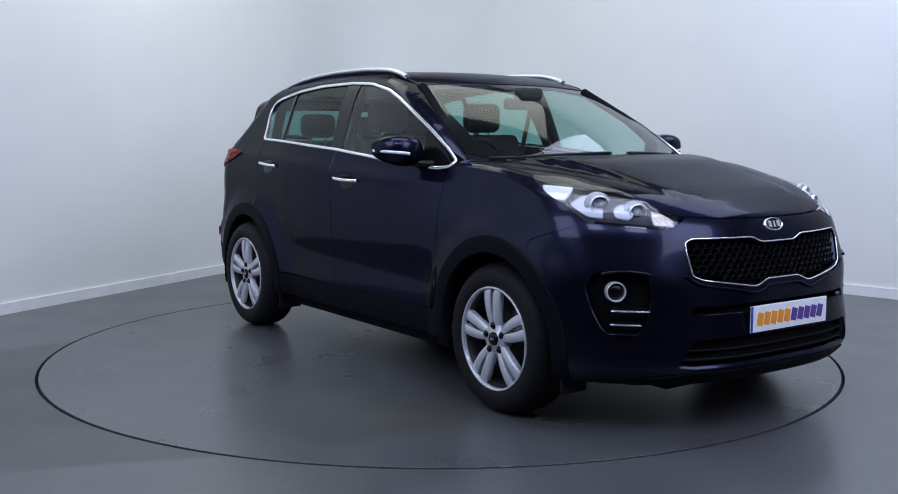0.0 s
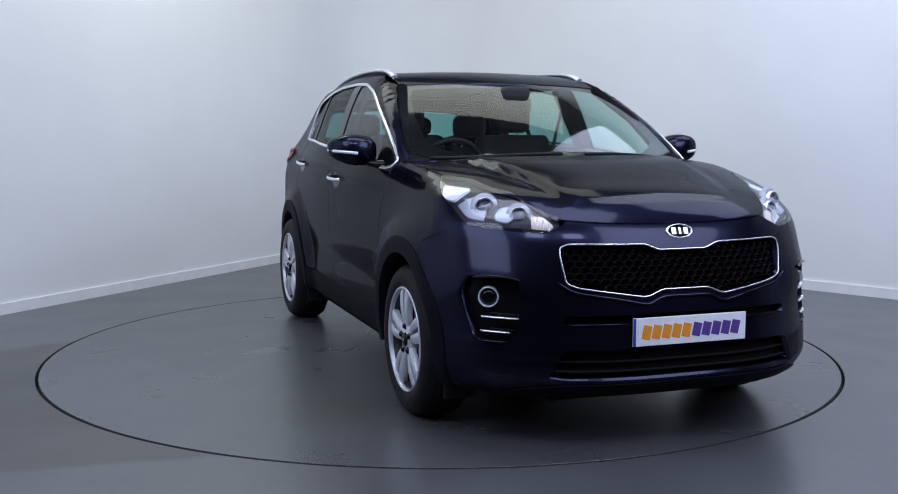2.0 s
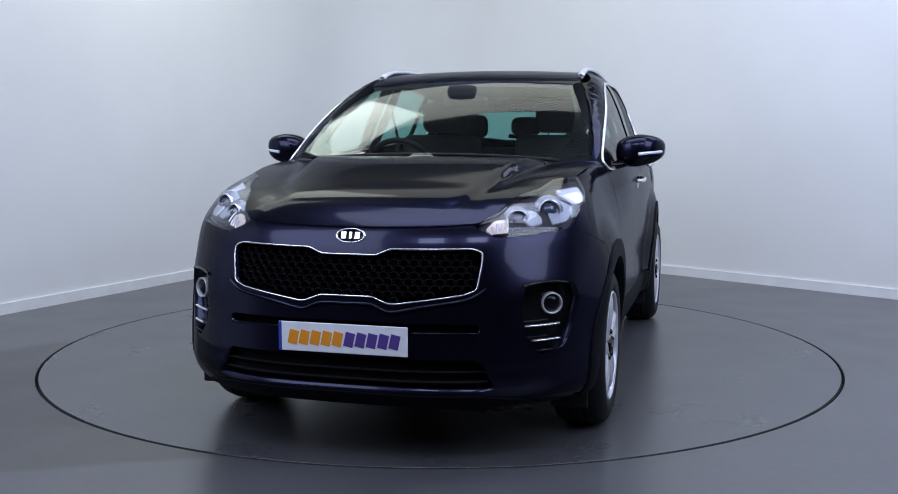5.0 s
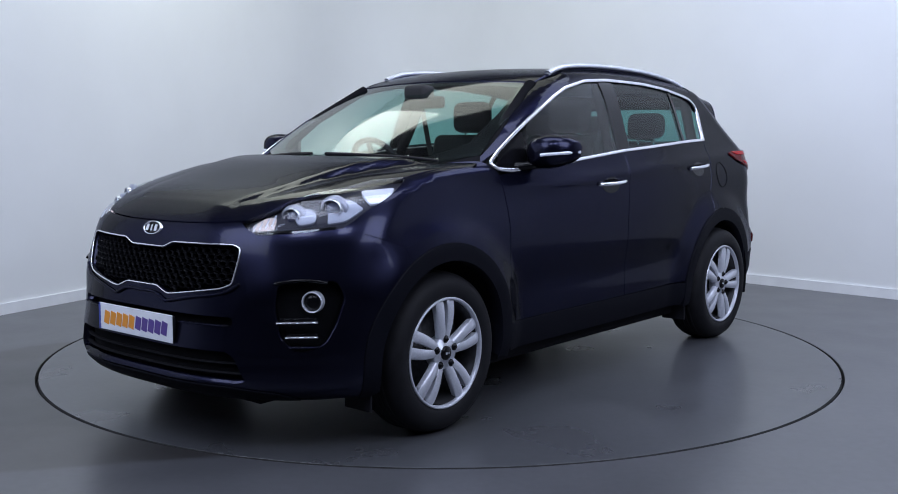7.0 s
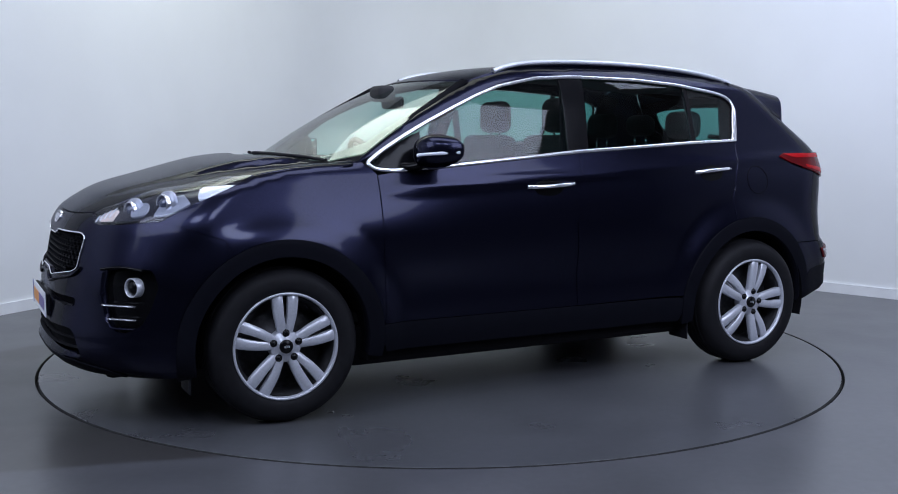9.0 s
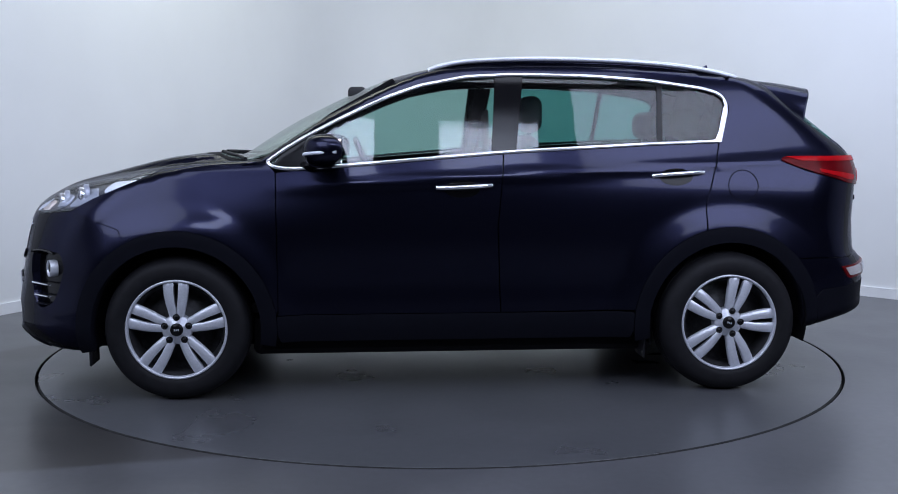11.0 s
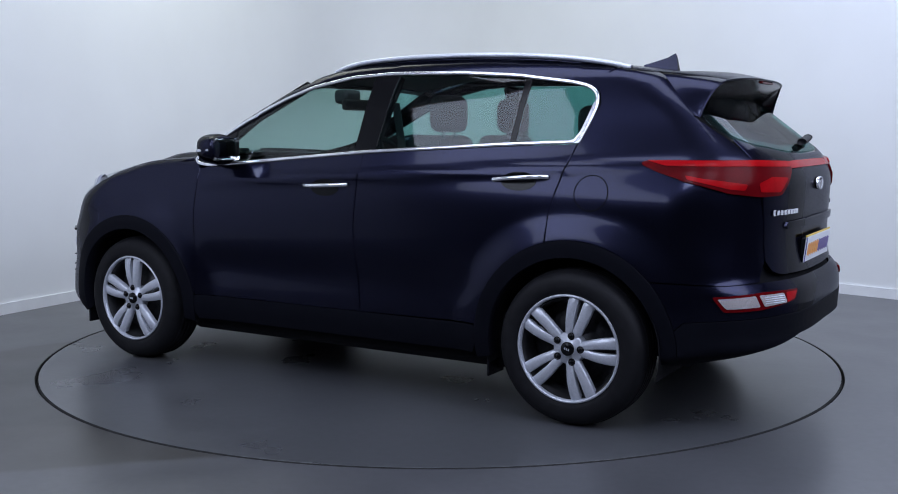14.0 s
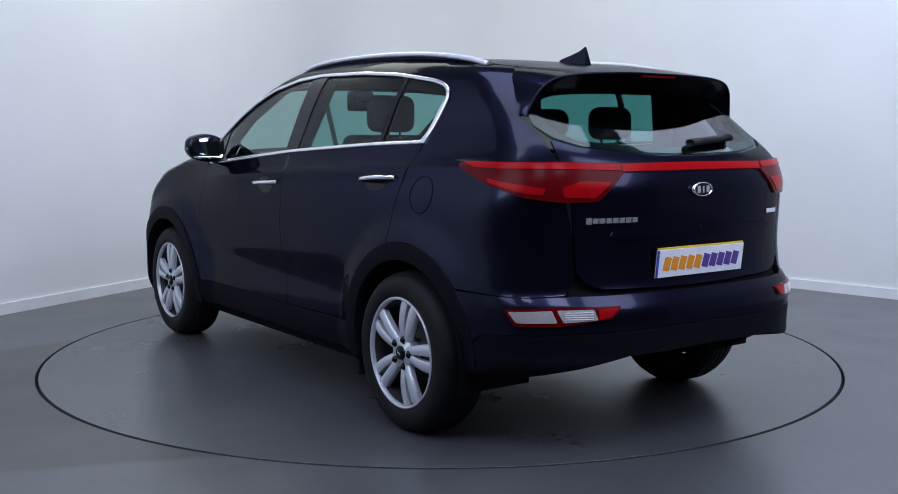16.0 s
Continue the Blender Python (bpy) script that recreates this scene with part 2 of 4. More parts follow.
curved_wall("wall_back", line, 0, HIGH, .15, WALLPAINT, "smooth white painted studio wall with a rounded corner")
curved_wall("baseboard", [p + Vector((0, 0)) for p in line], 0, .080, -.016, SKIRT, "white skirting board along the studio wall")
# closing walls out of view, their darkness put into the colour
wall("wall_east", (9.2, 2.3), (9.2, -3.1), HIGH, UNLIT_WALL, .15, "unseen studio wall, coloured dark as if unlit")
wall("wall_south", (9.2, -3.1), (-8.18, -3.1), HIGH, UNLIT_WALL, .15, "unseen studio wall behind the camera, coloured dark as if unlit")
link_c = [(-8.6, -3.4, HIGH), (9.6, -3.4, HIGH), (9.6, 13, HIGH), (-8.6, 13, HIGH)]
tagged(link("ceiling", link_c + [(x, y, HIGH + .2) for x, y, _ in link_c], [(0, 1, 2, 3), (7, 6, 5, 4), (0, 4, 5, 1), (1, 5, 6, 2), (2, 6, 7, 3), (3, 7, 4, 0)], CEILING, None, "dim grey studio ceiling", False), kind="structure")

# floor with a round well for the turntable
N = 192
rings = (2.267, 2.271, 2.6, 3.4, 5.0, 8.0, 16.0)
verts = [(TX + 2.267 * math.cos(2 * math.pi * i / N), TY + 2.267 * math.sin(2 * math.pi * i / N), -.06) for i in range(N)]
verts += [(TX + r * math.cos(2 * math.pi * i / N), TY + r * math.sin(2 * math.pi * i / N), 0 if r > 2.268 else -.003) for r in rings for i in range(N)]
faces = [(k * N + i, k * N + N + i, k * N + N + (i + 1) % N, k * N + (i + 1) % N)[::-1] for k in range(len(rings)) for i in range(N)]
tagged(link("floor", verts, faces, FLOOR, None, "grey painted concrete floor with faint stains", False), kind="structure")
tagged(lathe("turntable_well", [(2.35, -.05), (.01, -.06)], GAP_SHADE, None, "well below the turntable, its shade put into the colour", 96), kind="structure").matrix_world = pose(TX, TY, 0, 90, 0, 0) @ pose(0, 0, 0, 0, 0, 0)
deck = link("turntable", [(0, 0, 0)] + [(r * math.cos(2 * math.pi * i / N), r * math.sin(2 * math.pi * i / N), z) for r, z in ((1.1, 0), (2.2490, 0), (2.2500, -.0012), (2.2500, -.045)) for i in range(N)],
            [(0, 1 + i, 1 + (i + 1) % N) for i in range(N)] + [(1 + k * N + i, 1 + k * N + N + i, 1 + k * N + N + (i + 1) % N, 1 + k * N + (i + 1) % N) for k in range(3) for i in range(N)], DECK, None, "", False)
tagged(deck, "round grey painted turntable flush with the floor", "turntable")
deck.location = (TX, TY, 0)
# upright faces of the deck take the gap's dark shade as colour
deck.data.materials.append(GAP_SHADE)
for face in deck.data.polygons:
    face.material_index = int(abs(face.normal.z) < .5)
# added strip that only darkens the gap; the deck has no such edging
edge = lathe("gap_shade_strip", [(2.2505, -.003), (2.2530, -.004), (2.2530, -.045)], GAP_SHADE, deck, "added dark strip, shade of the turntable gap", 192)
edge.matrix_local = pose(0, 0, 0, 90, 0, 0)
well = bpy.data.objects["floor"]
# the floor's inner wall is coloured dark as gap shade too
well.data.materials.append(GAP_SHADE)
for face in well.data.polygons:
    face.material_index = int(abs(face.normal.z) < .5)

# ---- the car's form ----


def curve(xs, ys):
    """A smooth curve through a few stations (monotone cubic)."""
    xs, ys = np.array(xs, float), np.array(ys, float)
    h = np.diff(xs)
    d = np.diff(ys) / h
    m = np.concatenate([[d[0]], (d[:-1] + d[1:]) / 2, [d[-1]]])
    flat = np.concatenate([[False], d[:-1] * d[1:] <= 0, [False]])
    m[flat] = 0

    def at(x):
        x = np.clip(x, xs[0], xs[-1])
        i = np.clip(np.searchsorted(xs, x) - 1, 0, len(h) - 1)
        t = (x - xs[i]) / h[i]
        a, b = ys[i], ys[i + 1]
        return a + t * (h[i] * m[i] + t * (3 * (b - a) - h[i] * (2 * m[i] + m[i + 1]) + t * (2 * (a - b) + h[i] * (m[i] + m[i + 1]))))
    return at


def step(t):
    t = np.clip(t, 0, 1)
    return t * t * (3 - 2 * t)


def smin(a, b, k):
    h = np.clip(0.5 + 0.5 * (b - a) / k, 0, 1)
    return b * (1 - h) + a * h - k * h * (1 - h)


NOSE = curve((.15, .18, .23, .30, .40, .48, .69, .81, .885, .93, .97, 1.02, 1.08, 1.3), (1.9, 2.0, 2.17, 2.255, 2.262, 2.25, 2.215, 2.19, 2.16, 2.12, 2.06, 1.97, 1.75, 1.0))
TAIL = curve((.2, .27, .37, .43, .62, .67, .72, .82, 1.05, 1.15, 1.2, 1.27, 1.41, 1.55, 1.7), (-1.8, -1.9, -2.21, -2.23, -2.225, -2.19, -2.18, -2.172, -2.18, -2.15, -2.112, -2.025, -1.845, -1.665, -1.5))
FLANK = curve((.15, .26, .34, .42, .55, .70, .85, .96, 1.03, 1.10, 1.18, 1.30, 1.45, 1.55, 1.62, 1.7), (.80, .845, .862, .868, .882, .890, .892, .889, .882, .866, .840, .798, .740, .686, .62, .52))
HOOD = curve((.9, 1.26, 1.6, 1.9, 2.08, 2.2), (1.163, 1.142, 1.097, 1.034, .966, .88))
ROOF = curve((-2.2, -1.9, -1.6, -1.2, -.6, -.03, .20, .40, .65, .85, 1.10, 1.30), (1.38, 1.49, 1.565, 1.617, 1.645, 1.635, 1.60, 1.54, 1.43, 1.325, 1.165, 1.02))
AX, AZ = 1.345, .345


def margin(x, y, z):
    """How far a point lies inside the car's outer skin."""
    y = np.abs(y)
    narrow = step((-x - .4) / 1.7) * (.05 + .07 * step((z - .95) / .4)) + .058 * step((x - .3) / .9) * step((z - .8) / .3)
    side = FLANK(z) - narrow - y
    for cx in (AX, -AX):
        r = np.hypot(x - cx, z - AZ)
        side = side + .038 * step((.62 - r) / .18) * step((r - .1) / .1) * step((1.0 - z) / .15)
    # hollow of the doors between the arches, and the shoulder line above it
    side = side - .018 * np.exp(-((z - .56) / .10) ** 2) * step((.95 - np.abs(x)) / .25)
    side = side + .012 * np.exp(-((z - 1.06 + .05 * x) / .030) ** 2) * step((1.0 - x) / .5)
    front = NOSE(z) - .25 * (y / .75) ** 3.2 - x
    front = front + .024 * step((y - .45) / .25) * np.exp(-((z - .67) / .10) ** 2)
    rear = x - TAIL(z) - .24 * (y / .814) ** 3.8
    ridge = .33 + .24 * (2.1 - x)
    hood = HOOD(x) - .03 * y * y + .032 * step((ridge + .035 - y) / .065) * step((2.12 - x) / .3) * step((x - .95) / .35) - z
    hood = hood - .007 * np.exp(-((y - ridge - .055) / .035) ** 2) * step((2.05 - x) / .3)
    house = ROOF(x +  .22 * y * y * step((x + .2) / .6)) - .06 * y * y - z
    top = np.maximum(hood, house)
    m = smin(side, front, .10)
    m = smin(m, rear, .09 + .06 * step((z - .68) / .2))
    return smin(m, top, .05)


def drape(mode, uv):
    """Carries flat points onto the skin: side (x, z), top (x, y), front and rear (angle, z)."""
    uv = np.asarray(uv, float)
    a, b = uv[:, 0], uv[:, 1]
    o = np.zeros_like(a)
    if mode == "side":
        base, way = np.stack([a, o, b], 1), np.stack([o, o + 1, o], 1)
    elif mode == "top":
        base, way = np.stack([a, b, o + .8], 1), np.stack([o, o, o + 1], 1)
    else:
        s = 1 if mode == "front" else -1
        base, way = np.stack([o + s, o, b], 1), np.stack([s * np.cos(a), np.sin(a), o], 1)
    lo, hi = o.copy(), o + 1.5
    for _ in range(26):
        mid = (lo + hi) / 2
        p = base + way * mid[:, None]
        inside = margin(p[:, 0], p[:, 1], p[:, 2]) > 0
        lo, hi = np.where(inside, mid, lo), np.where(inside, hi, mid)
    p = base + way * lo[:, None]
    e = .003
    n = np.stack([margin(*(p + d).T) - margin(*(p - d).T) for d in np.eye(3) * e], 1)
    n = -n / np.maximum(np.linalg.norm(n, axis=1, keepdims=True), 1e-9)
    return p, n


def flat(mode, p):
    """The flat coordinates of places on the skin, for a mode of drape()."""
    p = np.asarray(p, float)
    if mode == "side":
        return p[:, (0, 2)]
    if mode == "top":
        return p[:, :2]
    s = 1 if mode == "front" else -1
    return np.stack([np.arctan2(p[:, 1], s * p[:, 0] - 1), p[:, 2]], 1)


# ---- the car's skin ----
from mathutils.geometry import delaunay_2d_cdt

car = new("car")
tagged(car, "dark navy metallic five-door SUV parked on a turntable", "car")


def onto(mode, places):
    """Places near the skin, as flat coordinates of a mode of drape()."""
    return [tuple(q) for q in flat(mode, np.array(places, float))]


def nose(yz):
    """Places on the front at the given (y, z)."""
    out = []
    for y, z in yz:
        lo, hi = 1.0, 2.5
        for _ in range(24):
            mid = (lo + hi) / 2
            lo, hi = (mid, hi) if margin(mid, y, z) > 0 else (lo, mid)
        out.append((lo, y, z))
    return out


def stern(yz):
    out = []
    for y, z in yz:
        lo, hi = -1.0, -2.5
        for _ in range(24):
            mid = (lo + hi) / 2
            lo, hi = (mid, hi) if margin(mid, y, z) > 0 else (lo, mid)
        out.append((lo, y, z))
    return out


def arc(cx, r, a0, a1, n=18):
    return [(cx + r * math.cos(radians(a0 + (a1 - a0) * i / n)), AZ + r * math.sin(radians(a0 + (a1 - a0) * i / n))) for i in range(n + 1)]


def both(half):
    """A half outline from the middle round to the middle, closed with its mirror image."""
    inner = [(-a, b) for a, b in half if abs(a) > 1e-6]
    return half + inner[::-1]


def both_top(half):
    inner = [(a, -b) for a, b in half if abs(b) > 1e-6]
    return half + inner[::-1]


def fine(loop, cell, close=True):
    out = []
    pts = list(loop)
    for i, a in enumerate(pts):
        b = pts[(i + 1) % len(pts)]
        k = max(1, int(math.hypot(b[0] - a[0], b[1] - a[1]) / cell))
        out += [(a[0] + (b[0] - a[0]) * j / k, a[1] + (b[1] - a[1]) * j / k) for j in range(k)]
    return out


def rounded(loop, r=.02, n=4):
    """Rounds the corners of a flat outline."""
    out, k = [], len(loop)
    for i in range(k):
        p, a, c = Vector(loop[i]), Vector(loop[i - 1]), Vector(loop[(i + 1) % k])
        da, dc = min(r, (a - p).length * .45), min(r, (c - p).length * .45)
        s, e = p + (a - p).normalized() * da, p + (c - p).normalized() * dc
        for j in range(n + 1):
            t = j / n
            q = s * (1 - t) ** 2 + p * 2 * t * (1 - t) + e * t * t
            out.append((q.x, q.y))
    return out


def inside(points, loops):
    res = np.zeros(len(points), bool)
    x, y = points[:, 0], points[:, 1]
    for loop in loops:
        l = np.array(loop)
        for (x0, y0), (x1, y1) in zip(l, np.roll(l, -1, 0)):
            if y0 != y1:
                res ^= ((y0 > y) != (y1 > y)) & (x < (x1 - x0) * (y - y0) / (y1 - y0) + x0)
    return res


def panel(name, mode, loops, mat, parent, label="", cell=.03, off=0.0, depth=.018, mirror=False, holes=()):
    """A sheet of the skin cut to an outline, with turned-in edges."""
    loops = [fine(l, cell) for l in [loops, *holes]]
    pts, edges = [], []
    for l in loops:
        s = len(pts)
        pts += l
        edges += [(s + i, s + (i + 1) % len(l)) for i in range(len(l))]
    l = np.array(loops[0])
    (u0, v0), (u1, v1) = l.min(0), l.max(0)
    g = np.array([(u, v) for u in np.arange(u0 + cell * .5, u1, cell) for v in np.arange(v0 + cell * .5, v1, cell)])
    if len(g):
        g = g[inside(g, loops)]
        edge = np.array(pts)
        if len(g):
            near = np.array([np.min(np.abs(edge - q).sum(1)) for q in g])
            pts += [tuple(q) for q in g[near > cell * .5]]
    vs, _, fs, *_ = delaunay_2d_cdt([Vector(q) for q in pts], edges, [], 0, 1e-6)
    v2 = np.array([tuple(v) for v in vs])
    f = np.array([t for t in fs if len(t) == 3])
    f = f[inside(v2[f].mean(1), loops)]
    p, n = drape(mode, v2)
    # faces look outward
    fn = np.cross(p[f[:, 1]] - p[f[:, 0]], p[f[:, 2]] - p[f[:, 0]])
    turn = (fn * n[f].mean(1)).sum(1) < 0
    f[turn] = f[turn][:, ::-1]
    p = p + n * off
    count = {}
    for a, b, c in f.tolist():
        for e in ((a, b), (b, c), (c, a)):
            count[e] = 1
    rim = [e for e in count if (e[1], e[0]) not in count]
    verts, faces = list(map(tuple, p)), f.tolist()
    loopn = [tuple(n[i]) for t in faces for i in t]
    for a, b in rim:
        k = len(verts)
        pa, pb = p[a], p[b]
        qa, qb = pa - n[a] * depth, pb - n[b] * depth
        verts += [tuple(pa), tuple(pb), tuple(qb), tuple(qa)]
        faces.append([k + 1, k, k + 3, k + 2])
        e = np.cross(pb - pa, n[a])
        e = e / max(np.linalg.norm(e), 1e-9)
        hi_n = n[a] * .75 + e * .65
        loopn += [tuple(hi_n), tuple(hi_n), tuple(e), tuple(e)]
    obs = []
    for flip in ((False, True) if mirror else (False,)):
        if flip:
            verts = [(x, -y, z) for x, y, z in verts]
            loopn = [(x, -y, z) for x, y, z in loopn]
            nf, nl, k = [], [], 0
            for t in faces:
                nf.append(t[::-1])
                nl += loopn[k:k + len(t)][::-1]
                k += len(t)
            faces, loopn = nf, nl
        ob = link(name, verts, faces, mat, parent[len(obs)] if isinstance(parent, list) else parent, label)
        ob.data.normals_split_custom_set([Vector(q).normalized() for q in loopn])
        obs.append(ob)
    return obs if mirror else obs[0]


def snapped(mode, places):
    """The same places, moved onto the skin."""
    return [tuple(q) for q in drape(mode, onto(mode, places))[0]]


def skin(mode, uv, off):
    p, n = drape(mode, uv)
    return [Vector(a) + Vector(b) * off for a, b in zip(p, n)]


def along(xz, n=5):
    """Places on the flank along a line of (x, z)."""
    out = []
    for (a, b), (c, d) in zip(xz, xz[1:]):
        out += [(a + (c - a) * i / n, b + (d - b) * i / n) for i in range(n)]
    return [tuple(q) for q in drape("side", out + [xz[-1]])[0]]


# outlines shared by neighbouring panels (places on the left half)
TRIM_R = .474
LAMP_LOW = [(2.075, .492, .908), (2.067, .552, .879), (1.976, .675, .888), (1.845, .795, .905), (1.742, .812, .962), (1.65, .818, 1.0), (1.44, .768, 1.09)]
LAMP_LOW = snapped("front", LAMP_LOW)
LAMP_TOP = [(1.57, .690, 1.080), (1.72, .645, 1.047), (1.83, .588, 1.028), (1.985, .532, .964), (2.05, .480, .936)]
LAMP_TOP = snapped("front", LAMP_TOP)
HOOD_FRONT = nose([(0, .913), (.10, .9135), (.20, .915), (.30, .918), (.38, .922), (.46, .929)])
WINDOW = [(.925, 1.138), (.89, 1.108), (.80, 1.098), (.552, 1.115), (-.226, 1.179), (-.954, 1.219), (-1.318, 1.232), (-1.348, 1.29), (-1.382, 1.40), (-1.372, 1.455), (-1.33, 1.487), (-1.25, 1.507), (-.974, 1.544), (-.685, 1.563),
          (-.283, 1.569), (-.053, 1.556), (.175, 1.512), (.32, 1.460), (.456, 1.400), (.60, 1.331), (.732, 1.261), (.84, 1.197)]
ROOF_EDGE = [(.92, .750), (.62, .700), (.40, .645), (.26, .605), (0, .580), (-.4, .566), (-.8, .553), (-1.2, .534), (-1.40, .523)]
roof_line = [tuple(q) for q in drape("top", ROOF_EDGE)[0]]

# hood
hood_half = [(x - .004, y) for x, y, z in HOOD_FRONT] + [(x, y) for x, y, z in LAMP_TOP[::-1]] + [(1.44, .752), (1.25, .772), (1.05, .800), (.97, .772), (1.06, .66), (1.20, .51), (1.28, .32), (1.32, 0)]
panel("hood", "top", both_top(hood_half), PAINT, car, "wide hood with two long creases", .03)
# cowl below the windscreen
panel("cowl", "top", both_top([(1.315, 0), (1.275, .32), (1.195, .51), (1.055, .66), (.965, .770), (.90, .780), (.90, .738), (1.03, .595), (1.15, .40), (1.215, .2), (1.23, 0)]), LINER, car, "black plastic cowl", .03, off=-.012)
screen_half = [(1.235, 0), (1.205, .22), (1.125, .44), (.99, .62), (.905, .735), (.62, .693), (.40, .638), (.285, .598), (.325, .40), (.355, .2), (.365, 0)]
screen = panel("windscreen", "top", both_top(screen_half), SCREEN, car, "raked green-tinted windscreen", .04, off=-.004, depth=.004)
screen.visible_shadow = False
panel("screen_border", "top", both_top([(q[0] * 1.0, q[1]) for q in screen_half]), GLOSS, car, "", .04, off=-.010, depth=.003,
      holes=(both_top([(1.175, 0), (1.145, .21), (1.07, .42), (.93, .585), (.86, .640), (.62, .625), (.43, .580), (.34, .545), (.365, .38), (.395, .2), (.405, 0)]),))
# roof
panel("roof", "top", both_top([(.355, 0), (.345, .2), (.315, .40), (.275, .592), (0, .576), (-.4, .562), (-.8, .549), (-1.2, .530), (-1.40, .519), (-1.58, .495), (-1.60, .3), (-1.60, 0)]), PAINT, car, "", .04)
# pillars and roof sides above the windows
upper = [(x, z) for x, y, z in roof_line]
panel("side_frame", "side", [(.945, 1.145)] + upper + WINDOW[9:], PAINT, car, "", .03, mirror=True)
# front fender
fender = [(.868, .43)] + [(.872, .81), (.878, 1.09), (.935, 1.141), (.945, 1.147), (.965, 1.149), (1.05, 1.138), (1.25, 1.118)] + [(x, z) for x, y, z in LAMP_LOW[::-1]][:4] + [(1.60, .824)] + arc(AX, TRIM_R, 60, 172)
panel("fender", "side", fender, PAINT, car, "", .03, mirror=True)
panel("front_door", "side", [(.864, .405), (.867, .81), (.872, 1.085), (.80, 1.094), (.552, 1.111), (-.218, 1.174), (-.216, 1.117), (-.189, .82), (-.208, .405)], PAINT, car, "", .03, mirror=True)
panel("rear_door", "side", [(-.226, 1.175), (-.954, 1.215), (-1.312, 1.228), (-1.223, .93)] + arc(-AX, TRIM_R, 75, 8) + [(-.214, .405), (-.195, .82), (-.222, 1.117)], PAINT, car, "", .03, mirror=True)
sill = [(.862, .40)] + [(-.86, .40)] + arc(-AX, TRIM_R, 6, -4, 3) + [(-.855, .272), (.855, .272)] + arc(AX, TRIM_R, 184, 174, 3)
panel("sill_cladding", "side", rounded(sill, .008, 2), CLADDING, car, "", .03, off=.004, depth=.05, mirror=True)
panel("arch_trim", "side", arc(AX, TRIM_R - .003, 191, -14, 40) + arc(AX, .398, -14, 191, 40), CLADDING, car, "", .025, off=.008, depth=.07, mirror=True)
panel("arch_trim", "side", arc(-AX, TRIM_R - .003, 184, -11, 40) + arc(-AX, .398, -11, 184, 40), CLADDING, car, "", .025, off=.008, depth=.07, mirror=True)
# rear quarter and tailgate
quarter = along([(-1.320, 1.228), (-1.229, .93)]) + [tuple(q) for q in drape("side", arc(-AX, TRIM_R, 76, 138))[0]] + [(-2.0, .78, .655), (-2.085, .64, .664), (-2.10, .607, .74), (-2.088, .616, .914), (-2.07, .634, 1.02), (-2.055, .640, 1.155),
          (-1.93, .630, 1.25), *along([(-1.795, 1.346), (-1.69, 1.462), (-1.625, 1.527)]), *snapped("top", [(-1.585, .497, 0), (-1.42, .523, 0)]), *along([(-1.385, 1.535), (-1.376, 1.468), (-1.393, 1.40)], 1)]
panel("rear_quarter", "rear", onto("rear", quarter), PAINT, car, "", .025, mirror=True)
gate = [(0, 1.185), (.32, 1.193), (.545, 1.222), (.612, 1.252), (.636, 1.155), (.625, 1.03), (.608, .91), (.598, .745), (.56, .700), (.50, .683), (.14, .672), (0, .671)]
gate_ob = panel("tailgate", "rear", both(onto("rear", stern(gate))), PAINT, car, "", .025)
glass_half = [(0, 1.195), (.32, 1.203), (.53, 1.229), (.600, 1.262), (.622, 1.31), (.605, 1.36), (.54, 1.46), (.3, 1.49), (0, 1.495)]
back_glass = panel("rear_window", "rear", both(onto("rear", stern(glass_half))), PRIVACY, car, "tinted rear window", .03, off=-.002, depth=.004)
back_glass.visible_shadow = False
panel("rear_window_border", "rear", both(onto("rear", stern([(0, 1.186), (.32, 1.194), (.56, 1.212), (.680, 1.228), (.700, 1.30), (.665, 1.37), (.55, 1.48), (.3, 1.51), (0, 1.515)]))), GLOSS, car, "", .03, off=-.008, depth=.01,
      holes=(both(onto("rear", stern([(0, 1.225), (.30, 1.232), (.50, 1.253), (.560, 1.280), (.575, 1.32), (.560, 1.36), (.50, 1.44), (.3, 1.46), (0, 1.465)]))),))
# bumpers
bump = [(x, y, z - .002) for x, y, z in HOOD_FRONT] + LAMP_LOW[:4] + along([(1.84, .902), (1.605, .821)])[1:] + [tuple(q) for q in drape("side", arc(AX, TRIM_R, 60, -13))[0]] + [(1.95, .74, .232), (2.1, .5, .232), (2.17, 0, .232)]
grille_half = [(0, .815), (.110, .815), (.165, .838), (.475, .842), (.508, .828), (.510, .79), (.495, .69), (.45, .672), (.19, .634), (.165, .636), (.105, .660), (0, .660)]
GRILLE = rounded(both(onto("front", nose(grille_half))), .012, 3)
FOG = onto("front", [(2.05, .65, .697), (1.97, .74, .712), (1.885, .812, .708), (1.862, .835, .64), (1.90, .82, .54), (1.94, .80, .465), (2.0, .755, .434), (2.035, .722, .434), (2.066, .672, .49), (2.075, .652, .60)])
FOG = rounded(FOG, .02, 3)
SLOT = rounded(both(onto("front", nose([(0, .567), (.505, .564), (.515, .545), (.505, .526), (0, .526)]))), .008, 2)
INTAKE = rounded(both(onto("front", nose([(0, .435), (.50, .432), (.53, .41), (.575, .315), (.50, .302), (0, .306)]))), .015, 3)
panel("front_bumper", "front", both(onto("front", bump)), PAINT, car, "", .022, holes=(GRILLE, FOG, [(-a, b) for a, b in FOG], SLOT, INTAKE), depth=.045)
